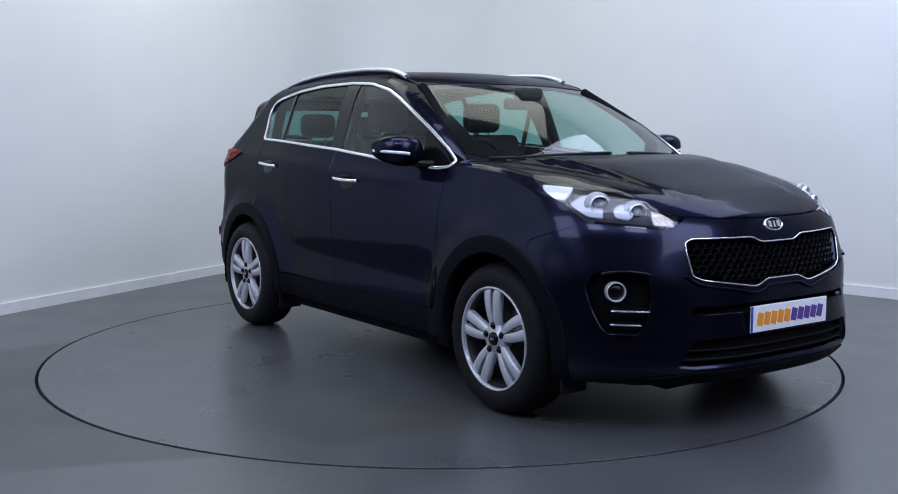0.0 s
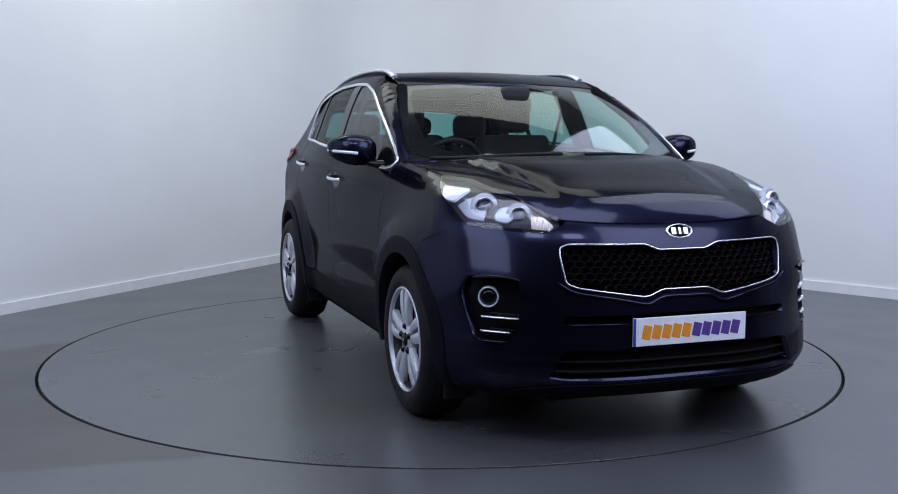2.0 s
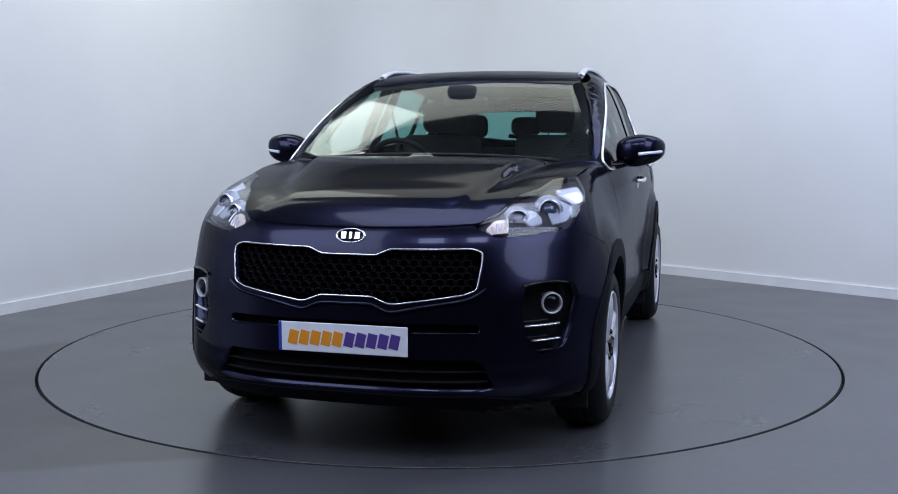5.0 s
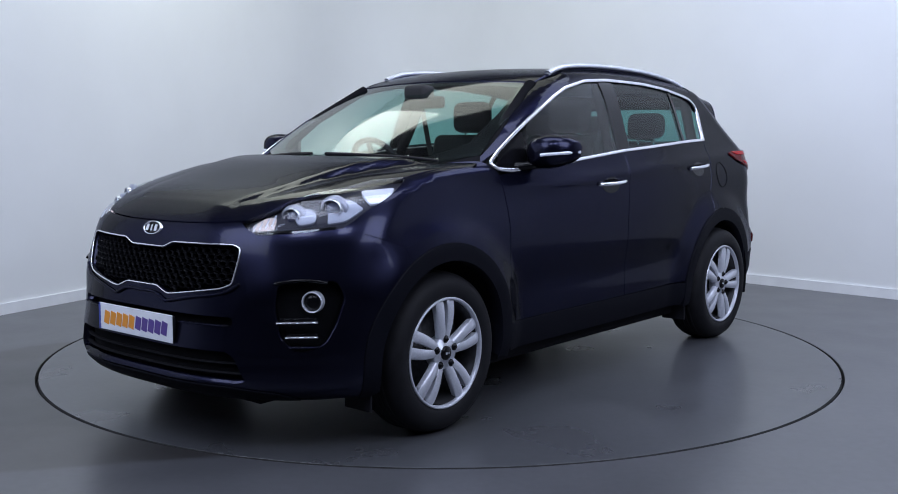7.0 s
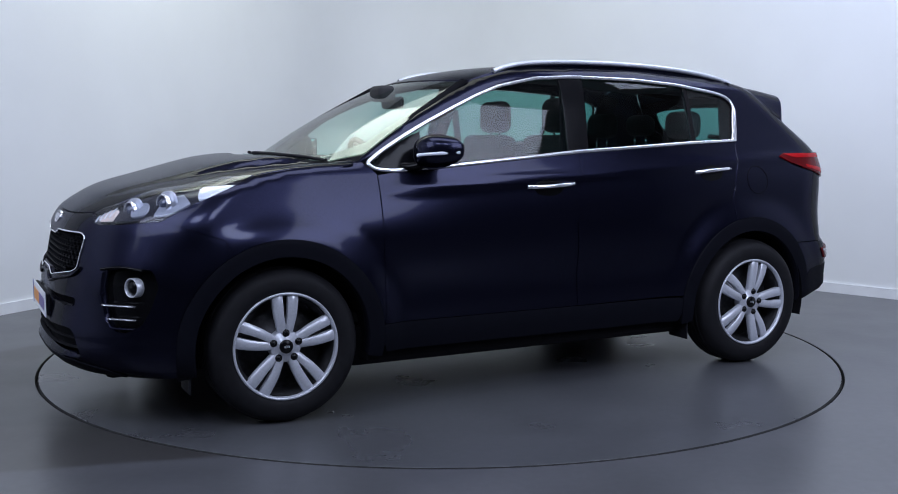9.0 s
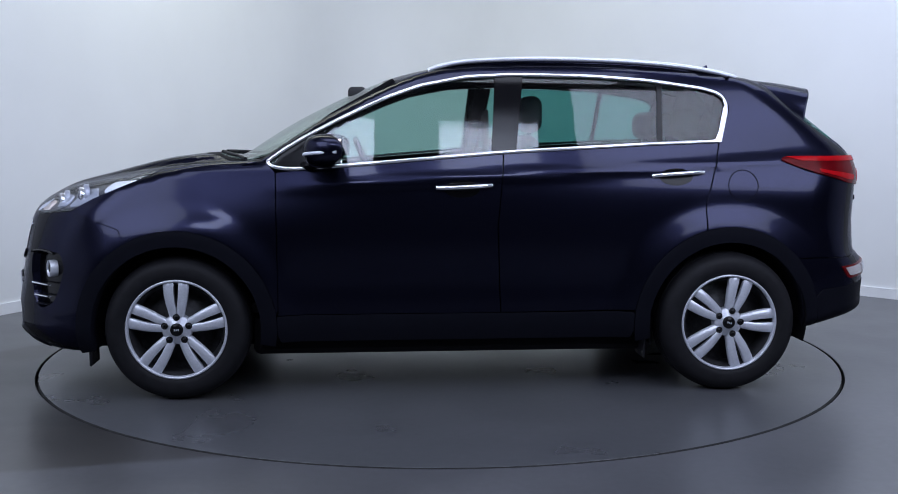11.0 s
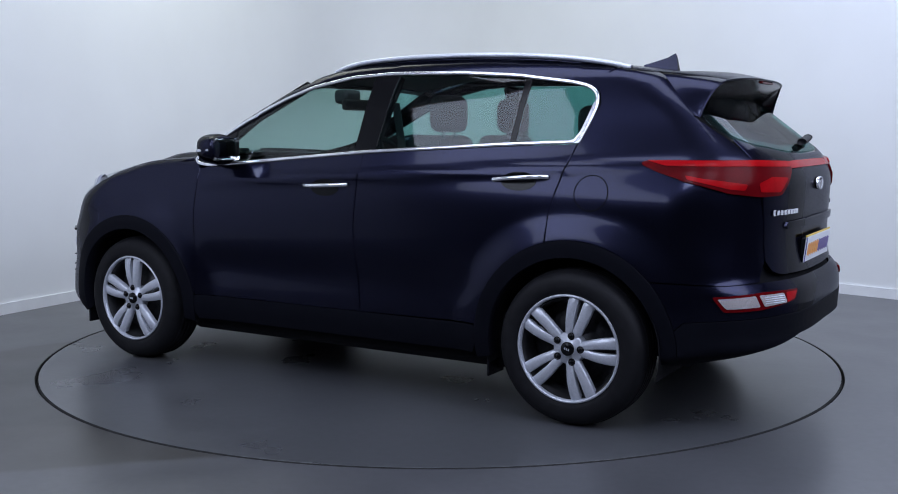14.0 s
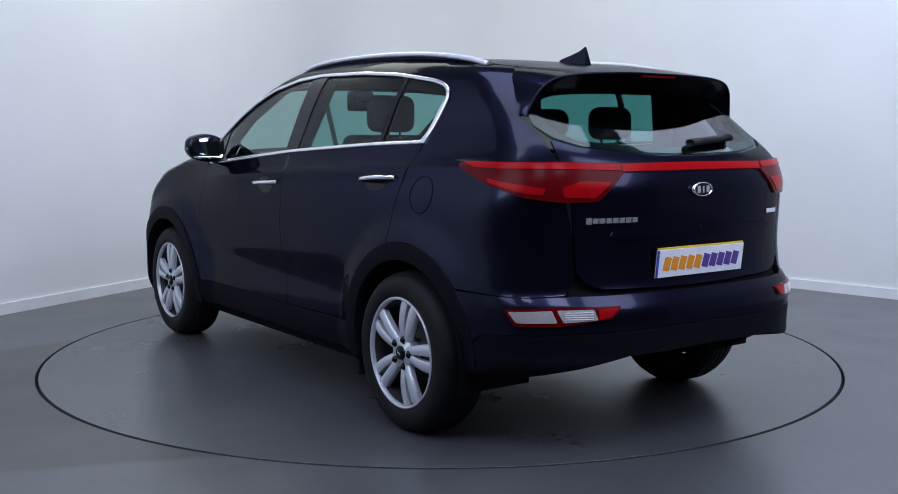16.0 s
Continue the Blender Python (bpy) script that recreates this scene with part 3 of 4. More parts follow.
panel("front_lip", "front", both(onto("front", nose([(0, .298), (.50, .294), (.66, .268), (.70, .238), (0, .238)]))), CLADDING, car, "black plastic lower lip", .03, off=.006, depth=.012)
panel("bumper_recess", "front", both(onto("front", nose([(0, .86), (.53, .86), (.68, .72), (.75, .70), (.78, .42), (.62, .28), (0, .28)]))), LINER, car, "", .05, off=-.048, depth=.002)
panel("rear_bumper", "rear", both(onto("rear", stern([(0, .655), (.3, .657), (.62, .658)]) + [(-2.0, .78, .651)] + [tuple(q) for q in drape("side", arc(-AX, TRIM_R, 139, 165))[0]] + [(-1.85, .86, .50), (-2.0, .79, .515), (-2.17, .55, .525), (-2.23, 0, .528)])), PAINT, car, "", .025, off=.003)
panel("rear_valance", "rear", both(onto("rear", [(-2.23, 0, .524), (-2.17, .55, .521), (-2.0, .79, .511), (-1.85, .86, .496)] + [tuple(q) for q in drape("side", arc(-AX, TRIM_R, 166, 188))[0]] + [(-1.90, .80, .320), (-2.05, .66, .375), (-2.17, .4, .425), (-2.19, 0, .430)])), CLADDING, car, "black textured plastic rear valance", .025, off=.006, depth=.04)

# ---- side windows ----


def shrink(loop, d):
    out, k = [], len(loop)
    cx, cz = sum(q[0] for q in loop) / k, sum(q[1] for q in loop) / k
    for i in range(k):
        a, b = Vector(loop[i - 1]), Vector(loop[(i + 1) % k])
        t = (b - a).normalized()
        nrm = Vector((-t.y, t.x))
        p = Vector(loop[i])
        if nrm.dot(Vector((cx, cz)) - p) < 0:
            nrm = -nrm
        out.append(tuple(p + nrm * d))
    return out


RIM = rounded(WINDOW, .03, 4)
ring_p, ring_n = drape("side", fine(shrink(RIM, .005), .03))
for s in (1, -1):
    trim = tube("window_trim", [(q.x, q.y * s, q.z) for q in (Vector(a) + Vector(b) * .003 for a, b in zip(ring_p, ring_n))], (.0095, .007), CHROME, car, "chrome window surround", True, 10, up=(0, .9 * s, .43))
    corner = panel("trim_corner", "side", [(-1.325, 1.232), (-1.22, 1.230), (-1.298, 1.245), (-1.322, 1.285), (-1.345, 1.36), (-1.362, 1.41), (-1.380, 1.41), (-1.349, 1.29)], CHROME, trim, "", .02, off=.008, depth=.012)
    if s < 0:
        for v in corner.data.vertices:
            v.co.y = -v.co.y
        corner.data.flip_normals()


def between(x0, x1, d=.010):
    """The part of the window opening between two upright lines."""
    loop = shrink(RIM, d)
    res = []
    k = len(loop)
    for axis, keep in ((x0, 1), (x1, -1)):
        src, res = (res or loop), []
        for i in range(len(src)):
            a, b = src[i], src[(i + 1) % len(src)]
            ina, inb = (a[0] - axis) * keep >= 0, (b[0] - axis) * keep >= 0
            if ina:
                res.append(a)
            if ina != inb:
                t = (axis - a[0]) / (b[0] - a[0])
                res.append((axis, a[1] + (b[1] - a[1]) * t))
    return res


for ob in panel("front_side_window", "side", between(-.20, .95), GLASS, car, "", .03, off=-.006, depth=.004, mirror=True) + panel("rear_side_window", "side", between(-1.5, -.205), PRIVACY, car, "", .03, off=-.006, depth=.004, mirror=True):
    ob.visible_shadow = False
panel("pillar_trim", "side", [(-.165, 1.190), (-.285, 1.200), (-.335, 1.556), (-.196, 1.554)], GLOSS, car, "gloss black centre pillar", .03, off=-.001, depth=.02, mirror=True)
panel("window_bar", "side", [(-.995, 1.232), (-1.020, 1.233), (-1.045, 1.527), (-1.018, 1.530)], GLOSS, car, "", .03, off=-.001, depth=.02, mirror=True)
panel("sail_trim", "side", [(.885, 1.128), (.80, 1.112), (.655, 1.118), (.64, 1.285), (.70, 1.262), (.83, 1.192)], GLOSS, car, "", .03, off=-.002, depth=.01, mirror=True)

# ---- lamps ----
LAMP = onto("front", LAMP_LOW + LAMP_TOP)
for side, ob in enumerate(panel("headlight", "front", rounded(LAMP, .015, 3), LENS, car, "clear headlight with two round projectors", .02, off=.003, depth=.01, mirror=True)):
    ob.visible_shadow = False
    s = 1 if side == 0 else -1
    house = panel("lamp_housing", "front", [(a if s > 0 else -a, b) for a, b in LAMP], HOUSING, ob, "dark lamp housing", .02, off=-.024, depth=.002)
    way = Vector((.93, .36 * s, .05)).normalized()
    turn = Vector((0, 1, 0)).rotation_difference(way).to_matrix().to_4x4()
    for (px, py, pz), r in (((1.835, .715, .972), .043), ((1.955, .612, .942), .039)):
        m = Matrix.Translation(Vector((px, py * s, pz)) - way * .020) @ turn
        ring = lathe("projector_ring", [(r * .80, -.03), (r * .86, .006), (r * .93, .012), (r, .006), (r, -.03)], CHROME, ob, "chrome projector ring", 40)
        ring.matrix_local = m
        bulb = lathe("projector", [(r * .80, -.012), (r * .7, 0), (r * .45, .012), (r * .2, .017), (.0005, .018)], BULB, ob, "round projector lens", 32)
        bulb.matrix_local = m
        cone = lathe("reflector", [(r * 1.03, .004), (r * 1.35, .0), (r * 1.4, -.02)], REFLECT, ob, "", 32)
        cone.matrix_local = m @ Matrix.Translation((0, -.012, 0))

    def inset(name, places, mat, off, label=""):
        pts = [(a if s > 0 else -a, b) for a, b in onto("front", places)]
        return panel(name, "front", rounded(pts, .01, 2), mat, ob, label, .02, off=off, depth=.02)

    inset("running_light", [(1.52, .77, 1.062), (1.60, .80, 1.008), (1.69, .80, 1.0), (1.665, .72, 1.052)], LAMPWHITE, -.012, "white side light")
    inset("reflector", [(1.72, .795, .985), (1.80, .77, .940), (1.86, .73, .93), (1.80, .68, 1.005), (1.73, .72, 1.025)], REFLECT, -.014)
    inset("indicator", [(2.01, .585, .905), (2.055, .53, .900), (2.055, .505, .918), (2.01, .535, .952), (1.985, .57, .955)], AMBER, -.014, "ribbed amber indicator")
    inset("lamp_base", [(2.05, .545, .892), (1.97, .665, .898), (1.85, .775, .912), (1.85, .765, .920), (1.97, .65, .908), (2.05, .53, .902)], GLOSS, -.016)
    inset("reflector", [(1.905, .700, .935), (1.935, .655, .925), (1.950, .630, .955), (1.915, .640, .985), (1.885, .665, .985), (1.880, .690, .960)], REFLECT, -.014)
    for q in range(4):
        a = Vector((2.000 + .012 * q, .580 - .020 * q, .952 - .011 * q))
        rib = [(p[0], p[1] * s, p[2]) for p in snapped("front", [a, a + Vector((.012, .004, -.020)), a + Vector((.018, .004, -.040 + .004 * q))])]
        tube("indicator_rib", rib, .003, LAMPWHITE, ob, "", False, 6)

TAILLAMP = [(-1.585, .75, 1.146), (-1.68, .775, 1.112), (-1.78, .780, 1.078), (-1.99, .760, 1.030), (-2.08, .648, 1.015), (-2.135, .525, 1.018), (-2.152, .44, 1.095), (-2.150, .41, 1.122), (-2.143, .41, 1.156), (-2.05, .625, 1.163), (-1.62, .752, 1.158)]
for side, ob in enumerate(panel("tail_lamp", "rear", rounded(onto("rear", TAILLAMP), .012, 3), RED, car, "swept red tail lamp", .02, off=.010, depth=.022, mirror=True)):
    s = 1 if side == 0 else -1
    for nm, places, mat, off in (("lamp_bar", [(-1.62, .752, 1.156), (-1.70, .76, 1.138), (-2.05, .63, 1.136), (-2.145, .42, 1.130), (-2.143, .42, 1.152), (-2.05, .625, 1.160)], REDBAR, .0135),
                                 ("lamp_element", [(-1.80, .78, 1.082), (-1.98, .757, 1.048), (-2.03, .71, 1.042), (-2.04, .70, 1.066), (-1.86, .775, 1.088), (-1.80, .785, 1.10)], REDBAR, .0125),
                                 ("lamp_element", [(-2.08, .648, 1.035), (-2.125, .535, 1.032), (-2.14, .47, 1.088), (-2.10, .58, 1.094), (-2.075, .655, 1.07)], REDBAR, .0125)):
        panel(nm, "rear", rounded([(a if s > 0 else -a, b) for a, b in onto("rear", places)], .006, 2), mat, ob, "", .02, off=off, depth=.004)
panel("light_bar", "rear", both(onto("rear", stern([(0, 1.158), (.30, 1.157), (.415, 1.155), (.415, 1.126), (.30, 1.128), (0, 1.129)]))), REDBAR, car, "thin red light bar across the tailgate", .02, off=.009, depth=.02)
for side, ob in enumerate(panel("rear_fog_lamp", "rear", rounded(onto("rear", [(-1.945, .823, .610), (-2.10, .665, .622), (-2.195, .455, .620), (-2.196, .50, .578), (-2.10, .68, .553), (-1.99, .805, .549)]), .012, 3), RED, car, "red and clear rear bumper lamp", .02, off=.011, depth=.02, mirror=True)):
    s = 1 if side == 0 else -1
    for nm, places in (("indicator_lens", [(-1.965, .815, .602), (-2.075, .70, .610), (-2.09, .685, .566), (-1.995, .798, .562)]), ("reversing_lens", [(-2.085, .685, .611), (-2.155, .565, .612), (-2.162, .55, .574), (-2.10, .665, .566)])):
        panel(nm, "rear", rounded([(a if s > 0 else -a, b) for a, b in onto("rear", places)], .005, 2), CLEARGREY, ob, "clear lens", .02, off=.0135, depth=.004)
    panel("red_reflector", "rear", rounded([(a if s > 0 else -a, b) for a, b in onto("rear", [(-2.163, .548, .613), (-2.192, .470, .613), (-2.190, .505, .584), (-2.168, .548, .574)])], .004, 2), REDBAR, ob, "", .02, off=.0135, depth=.004)
    for zq in (.578, .586, .594, .602):
        rib = skin("rear", [(a if s > 0 else -a, b) for a, b in onto("rear", [(-2.10, .660, zq), (-2.13, .610, zq), (-2.155, .568, zq)])], .0145)
        tube("lens_rib", rib, (.0022, .0022), LAMPWHITE, ob, "", False, 6)

# ---- grille, badges, fog lamps ----


tube("grille_surround", skin("front", fine(GRILLE, .02), .002), (.0036, .0036), CHROME, car, "thin chrome grille surround", True, 8)
low = nose([(.53, .695), (.46, .655), (.30, .628), (.195, .607), (.16, .609), (.10, .632), (0, .633)])
low = [(x + .002, y, z) for x, y, z in low]
tube("bumper_crease", smooth_line(low + [(x, -y, z) for x, y, z in low[-2::-1]], 4), (.010, .007), PAINT, car, "", False, 10)
for s in (1, -1):
    tube("slot_blade", [(x - .002, y * s, z) for x, y, z in nose([(.50 - .23 * i / 5, .531) for i in range(6)])], (.008, .004), PAINT, car, "", False, 8)
verts, faces = [], []
hexr = .0235
row = 0
z = .625
while z < .86:
    a = -.56 + (hexr * .80 if row % 2 else 0)
    while a < .56:
        ok = inside(np.array([(a, z), (a + .014, z + .012), (a - .014, z + .012), (a + .014, z - .012), (a - .014, z - .012)]), [GRILLE]).all()
        if ok:
            ang = [math.pi / 6 + math.pi / 3 * i for i in range(6)]
            outer = [(a + hexr * .80 * math.cos(w), z + hexr * .66 * math.sin(w)) for w in ang]
            inner = [(a + hexr * .58 * math.cos(w), z + hexr * .44 * math.sin(w)) for w in ang]
            k = len(verts)
            verts += skin("front", outer, -.020) + skin("front", inner, -.012) + skin("front", inner, -.038)
            for i in range(6):
                j = (i + 1) % 6
                faces += [(k + i, k + j, k + 6 + j, k + 6 + i), (k + 6 + i, k + 6 + j, k + 12 + j, k + 12 + i)]
        a += hexr * 1.40
    z += hexr * 1.02
    row += 1
link("grille_mesh", verts, faces, MESH, car, "black honeycomb grille mesh", False)
for zz in (.345, .385):
    tube("intake_bar", skin("front", [(a, zz) for a in np.linspace(-.44, .44, 24)], -.03), (.012, .004), LINER, car, "", False, 8)


def badge(place, n_way, parent_ob, sx, sz, label):
    way = Vector(n_way).normalized()
    across = way.cross(Vector((0, 0, 1))).normalized()
    m = Matrix.Translation(Vector(place)) @ Matrix((across, way, across.cross(way))).transposed().to_4x4()
    ob = lathe("badge", [(.0005, .006), (.86, .006), (.92, .010), (1.0, .006), (1.0, -.006)], GLOSS, parent_ob, label, 40)
    for v in ob.data.vertices:
        v.co = (v.co.x * sx, v.co.y, v.co.z * sz)
    ob.matrix_local = m
    ring = lathe("badge_ring", [(.84, .006), (.90, .012), (1.0, .008), (1.02, .0)], CHROME, ob, "chrome ring", 40)
    for v in ring.data.vertices:
        v.co = (v.co.x * sx, v.co.y, v.co.z * sz)
    bm = bmesh.new()
    for cx, w in ((-.45, .26), (0, .14), (.45, .26)):
        box(bm, cx * sx, .008, 0, w * sx * 1.25, .006, sz * .95, .001, None, 1)
    part("badge_mark", bm, CHROME, ob, "plain chrome bars", False)
    return ob


badge((2.158, 0, .882), (.93, 0, .37), car, .062, .030, "oval chrome-edged badge")
badge((-2.186, 0, 1.052), (-1, 0, .03), car, .058, .029, "oval chrome-edged badge")
bm = bmesh.new()
for i in range(8):
    w = skin("rear", [(math.atan2(.572 - i * .031, 1.15), .944)], .004)[0]
    m = Matrix.Translation(w) @ Matrix.Rotation(-.18, 4, "Z")
    box(bm, 0, 0, .0, .004, .025, .020 if i else .026, .001, m, 1)
part("chrome_script", bm, CHROME, car, "small chrome model lettering", False)
bm = bmesh.new()
for i in range(3):
    w = skin("rear", [(-math.atan2(.47 + i * .036, 1.14), .944)], .004)[0]
    box(bm, 0, 0, 0, .004, .030, .018, .001, Matrix.Translation(w) @ Matrix.Rotation(.2, 4, "Z"), 1)
part("chrome_script", bm, CHROME, car, "small chrome trim lettering", False)

for s in (1, -1):
    bez = panel("fog_bezel", "front", [(a * s, b) for a, b in FOG], GLOSS, car, "black fog lamp bezel", .03, off=-.040, depth=.002)
    way = Vector((.86, .5 * s, .02)).normalized()
    m = Matrix.Translation(Vector((1.980, .757 * s, .625)) - way * .016) @ Vector((0, 1, 0)).rotation_difference(way).to_matrix().to_4x4()
    lathe("fog_lamp_ring", [(.034, -.03), (.036, .004), (.039, .007), (.042, .004), (.043, -.03)], RAIL, bez, "dull metal fog lamp ring", 32).matrix_local = m
    lathe("fog_lamp", [(.035, -.01), (.03, -.002), (.015, .004), (.0005, .005)], GLOSS, bez, "", 28).matrix_local = m
    for zz, y0, y1 in ((.548, .662, .775), (.491, .690, .778)):
        line3 = nose([(y0 + (y1 - y0) * i / 6, zz) for i in range(7)])
        tube("bezel_blade", [(x - .004, y * s, zq) for x, y, zq in line3], (.010, .0045), CHROME, bez, "thin chrome blade", False, 8)
    line3 = nose([(.70 + .08 * i / 6, .452) for i in range(7)])
    tube("bezel_blade", [(x - .012, y * s, zq) for x, y, zq in line3], (.012, .005), PAINT, bez, "", False, 8)
    brow = nose([(.655 + .145 * i / 6, .700 + .012 * math.sin(i / 6 * 3)) for i in range(7)])
    tube("bezel_brow", [(x + .002, y * s, zq) for x, y, zq in brow], (.010, .006), GLOSS, bez, "", False, 8)

# ---- plates ----


def number_plate(place, facing, tilt, top_strip):
    bm = bmesh.new()
    box(bm, 0, 0, 0, .006, .52, .113, .002, None, 1)
    plate = part("number_plate", bm, WHITE, car, "white plate with an orange and violet word mark", False)
    plate.matrix_local = Matrix.Translation(place) @ Matrix.Rotation(0 if facing > 0 else math.pi, 4, "Z") @ Matrix.Rotation(tilt, 4, "Y")
    for mat, y0, n, w in ((ORANGE, -.222, 5, .0425), (PURPLE, .006, 5, .0425)):
        for i in range(n):
            bm = bmesh.new()
            m = Matrix.Translation((.0035, y0 + (i + .5) * w * 1.06, -.004)) @ Matrix.Rotation(radians(-12), 4, "X")
            box(bm, 0, 0, .002, .002, w * .88, .055, 0, m)
            part("plate_bar", bm, mat, plate, "", False)
    bm = bmesh.new()
    box(bm, .0034, -.254, 0, .002, .012, .111)
    part("plate_edge", bm, BLUE, plate, "", False)
    if top_strip:
        bm = bmesh.new()
        box(bm, -.002, 0, .058, .006, .51, .012, .001, None, 1)
        part("plate_strip", bm, YELLOW, plate, "", False)
    bm = bmesh.new()
    box(bm, -.014, 0, 0, .02, .50, .10, .004, None, 1)
    part("plate_holder", bm, PLASTIC, plate, "", False)
    return plate


number_plate((2.262, 0, .501), 1, 0.0, False)
number_plate((-2.190, 0, .765), -1, radians(6), True)
panel("tailgate_handle", "rear", both(onto("rear", stern([(0, .905), (.46, .902), (.47, .885), (.45, .872), (0, .872)]))), PAINT, car, "", .03, off=.012, depth=.02)

# ---- handles, mirrors, rails, spoiler, fin, wipers, fuel flap ----
for x0, x1, z0, z1 in ((.105, -.160, 1.016, 1.026), (-.955, -1.215, 1.068, 1.084)):
    for s in (1, -1):
        uv = [(x0 + (x1 - x0) * t, z0 + (z1 - z0) * t) for t in (0, .12, .3, .5, .7, .88, 1)]
        lift = (.006, .024, .036, .040, .036, .024, .006)
        p, n = drape("side", uv)
        line3 = [Vector(a) + Vector(b) * l for a, b, l in zip(p, n, lift)]
        line3 = smooth_line([(q.x, q.y * s, q.z) for q in line3], 4)
        h = tube("door_handle", line3, (.008, .0095), CHROME, car, "chrome pull door handle", False, 12)
        xm, zm = (x0 + x1) / 2 + .01, (z0 + z1) / 2 - .006
        dish = [(xm + .085 * math.cos(w), zm + .042 * math.sin(w) - .006) for w in [2 * math.pi * i / 20 for i in range(20)]]
        d = panel("handle_dish", "side", dish, GLOSS, h, "", .02, off=.0015, depth=.004)
        if s < 0:
            for v in d.data.vertices:
                v.co.y = -v.co.y
            d.data.flip_normals()
flap = [(-1.418 + .076 * math.cos(w), 1.020 + .076 * math.sin(w)) for w in [2 * math.pi * i / 40 for i in range(40)]]
p, n = drape("side", flap)
tube("fuel_flap_seam", [Vector(a) + Vector(b) * .0005 for a, b in zip(p, n)], .0022, LINER, car, "round fuel flap seam", True, 6, up=(0, 1, 0))

for s in (1, -1):
    bm = bmesh.new()
    bmesh.ops.create_uvsphere(bm, u_segments=36, v_segments=24, radius=1)
    for v in bm.verts:
        x, y, z = v.co
        e = .72
        x, y, z = (math.copysign(abs(q) ** e, q) for q in (x, y, z))
        back = x < 0
        x = x * (.095 if not back else .045)
        y = y * .113
        taper = 1 - .22 * max(0, y / .113)
        z = z * .074 * taper + .008 * y / .113
        x -= .05 * max(0, y / .113) ** 2
        v.co = (x * 1.1 + .625, (y * 1.05 + .955) * s, z * 1.08 + 1.192)
    if s < 0:
        bmesh.ops.reverse_faces(bm, faces=bm.faces)
    mirror_ob = part("door_mirror", bm, PAINT, car, "navy door mirror with a white indicator strip")
    tube("mirror_arm", smooth_line([(.74, .79 * s, 1.125), (.71, .84 * s, 1.120), (.655, .90 * s, 1.138)], 5), (.034, .022), GLOSS, mirror_ob, "", False, 12)
    strip = [(.630 + .102 * (1 - ((y - .962) / .113) ** 2 * .55) - .05 * max(0, (y - .962) / .113) ** 2, y * s, 1.176 + .012 * (y - .962) / .113) for y in (.955, .98, 1.0, 1.02, 1.04, 1.055)]
    tube("mirror_indicator", strip + [(.575, 1.071 * s, 1.190)], (.005, .008), LAMPWHITE, mirror_ob, "white indicator strip", False, 8)
    bm = bmesh.new()
    box(bm, .574, .95 * s, 1.192, .006, .175, .115, .02, None, 3)
    part("mirror_glass", bm, MIRROR, mirror_ob, "mirror glass", False)
    rp = [(.13, .578, 1.588), (.06, .578, 1.612), (-.06, .575, 1.634), (-.30, .570, 1.648), (-.60, .563, 1.650), (-.90, .555, 1.641), (-1.15, .546, 1.622), (-1.35, .537, 1.594), (-1.47, .530, 1.566)]
    rail = tube("roof_rail", smooth_line([(x, y * s, zq) for x, y, zq in rp], 6), (.019, .013), RAIL, car, "satin aluminium roof rail", False, 12)
    skirt = [(x, (y - .010) * s, zq - .018) for x, y, zq in rp]
    tube("rail_base", smooth_line(skirt, 4), (.008, .012), PAINT, rail, "", False, 8)

# spoiler over the rear window: a shell that wraps down on both sides
half_rear = [(-1.945, 0, 1.524), (-1.94, .18, 1.523), (-1.92, .36, 1.517), (-1.885, .480, 1.503), (-1.860, .545, 1.472), (-1.835, .582, 1.42), (-1.812, .612, 1.345)]
half_seam = snapped("top", [(-1.585, 0, 0), (-1.585, .18, 0), (-1.585, .36, 0), (-1.585, .46, 0)]) + [tuple(q) for q in drape("side", [(-1.625, 1.527), (-1.69, 1.462), (-1.79, 1.352)])[0]]
half_inner = [(-1.79, 0, 1.44), (-1.79, .17, 1.44), (-1.785, .33, 1.435), (-1.775, .45, 1.425), (-1.765, .505, 1.405), (-1.765, .545, 1.38), (-1.775, .575, 1.335)]


def span(half):
    """A half line mirrored and smoothed into a whole one."""
    whole = [(x, -y, z) for x, y, z in half[:0:-1]] + list(half)
    return smooth_line(whole, 4)


def shell(name, edge_a, edge_b, bulge, mat, parent_ob, label=""):
    n, rows = len(edge_a), 8
    v, f = [], []
    for i in range(rows + 1):
        t = i / rows
        for p, q in zip(edge_a, edge_b):
            m = p * (1 - t) + q * t
            m.z += bulge * math.sin(math.pi * t) * max(0, 1 - abs(m.y) / .62)
            v.append(m)
    for i in range(rows):
        for j in range(n - 1):
            a = i * n + j
            f.append((a, a + 1, a + n + 1, a + n))
    return link(name, v, f, mat, parent_ob, label)


spoiler = shell("spoiler", span(half_seam), span(half_rear), .018, PAINT, car, "roof spoiler over the rear window")
shell("spoiler_underside", [q + Vector((.006, 0, -.006)) for q in span(half_rear)], span(half_inner), -.01, GLOSS, spoiler, "gloss black spoiler underside")
tube("spoiler_edge", [q + Vector((.003, 0, -.003)) for q in span(half_rear)], (.006, .005), PAINT, spoiler, "", False, 8)
bm = bmesh.new()
box(bm, -1.932, 0, 1.510, .020, .20, .010, .002, None, 1)
part("brake_light", bm, RED, spoiler, "high-level brake light", False)
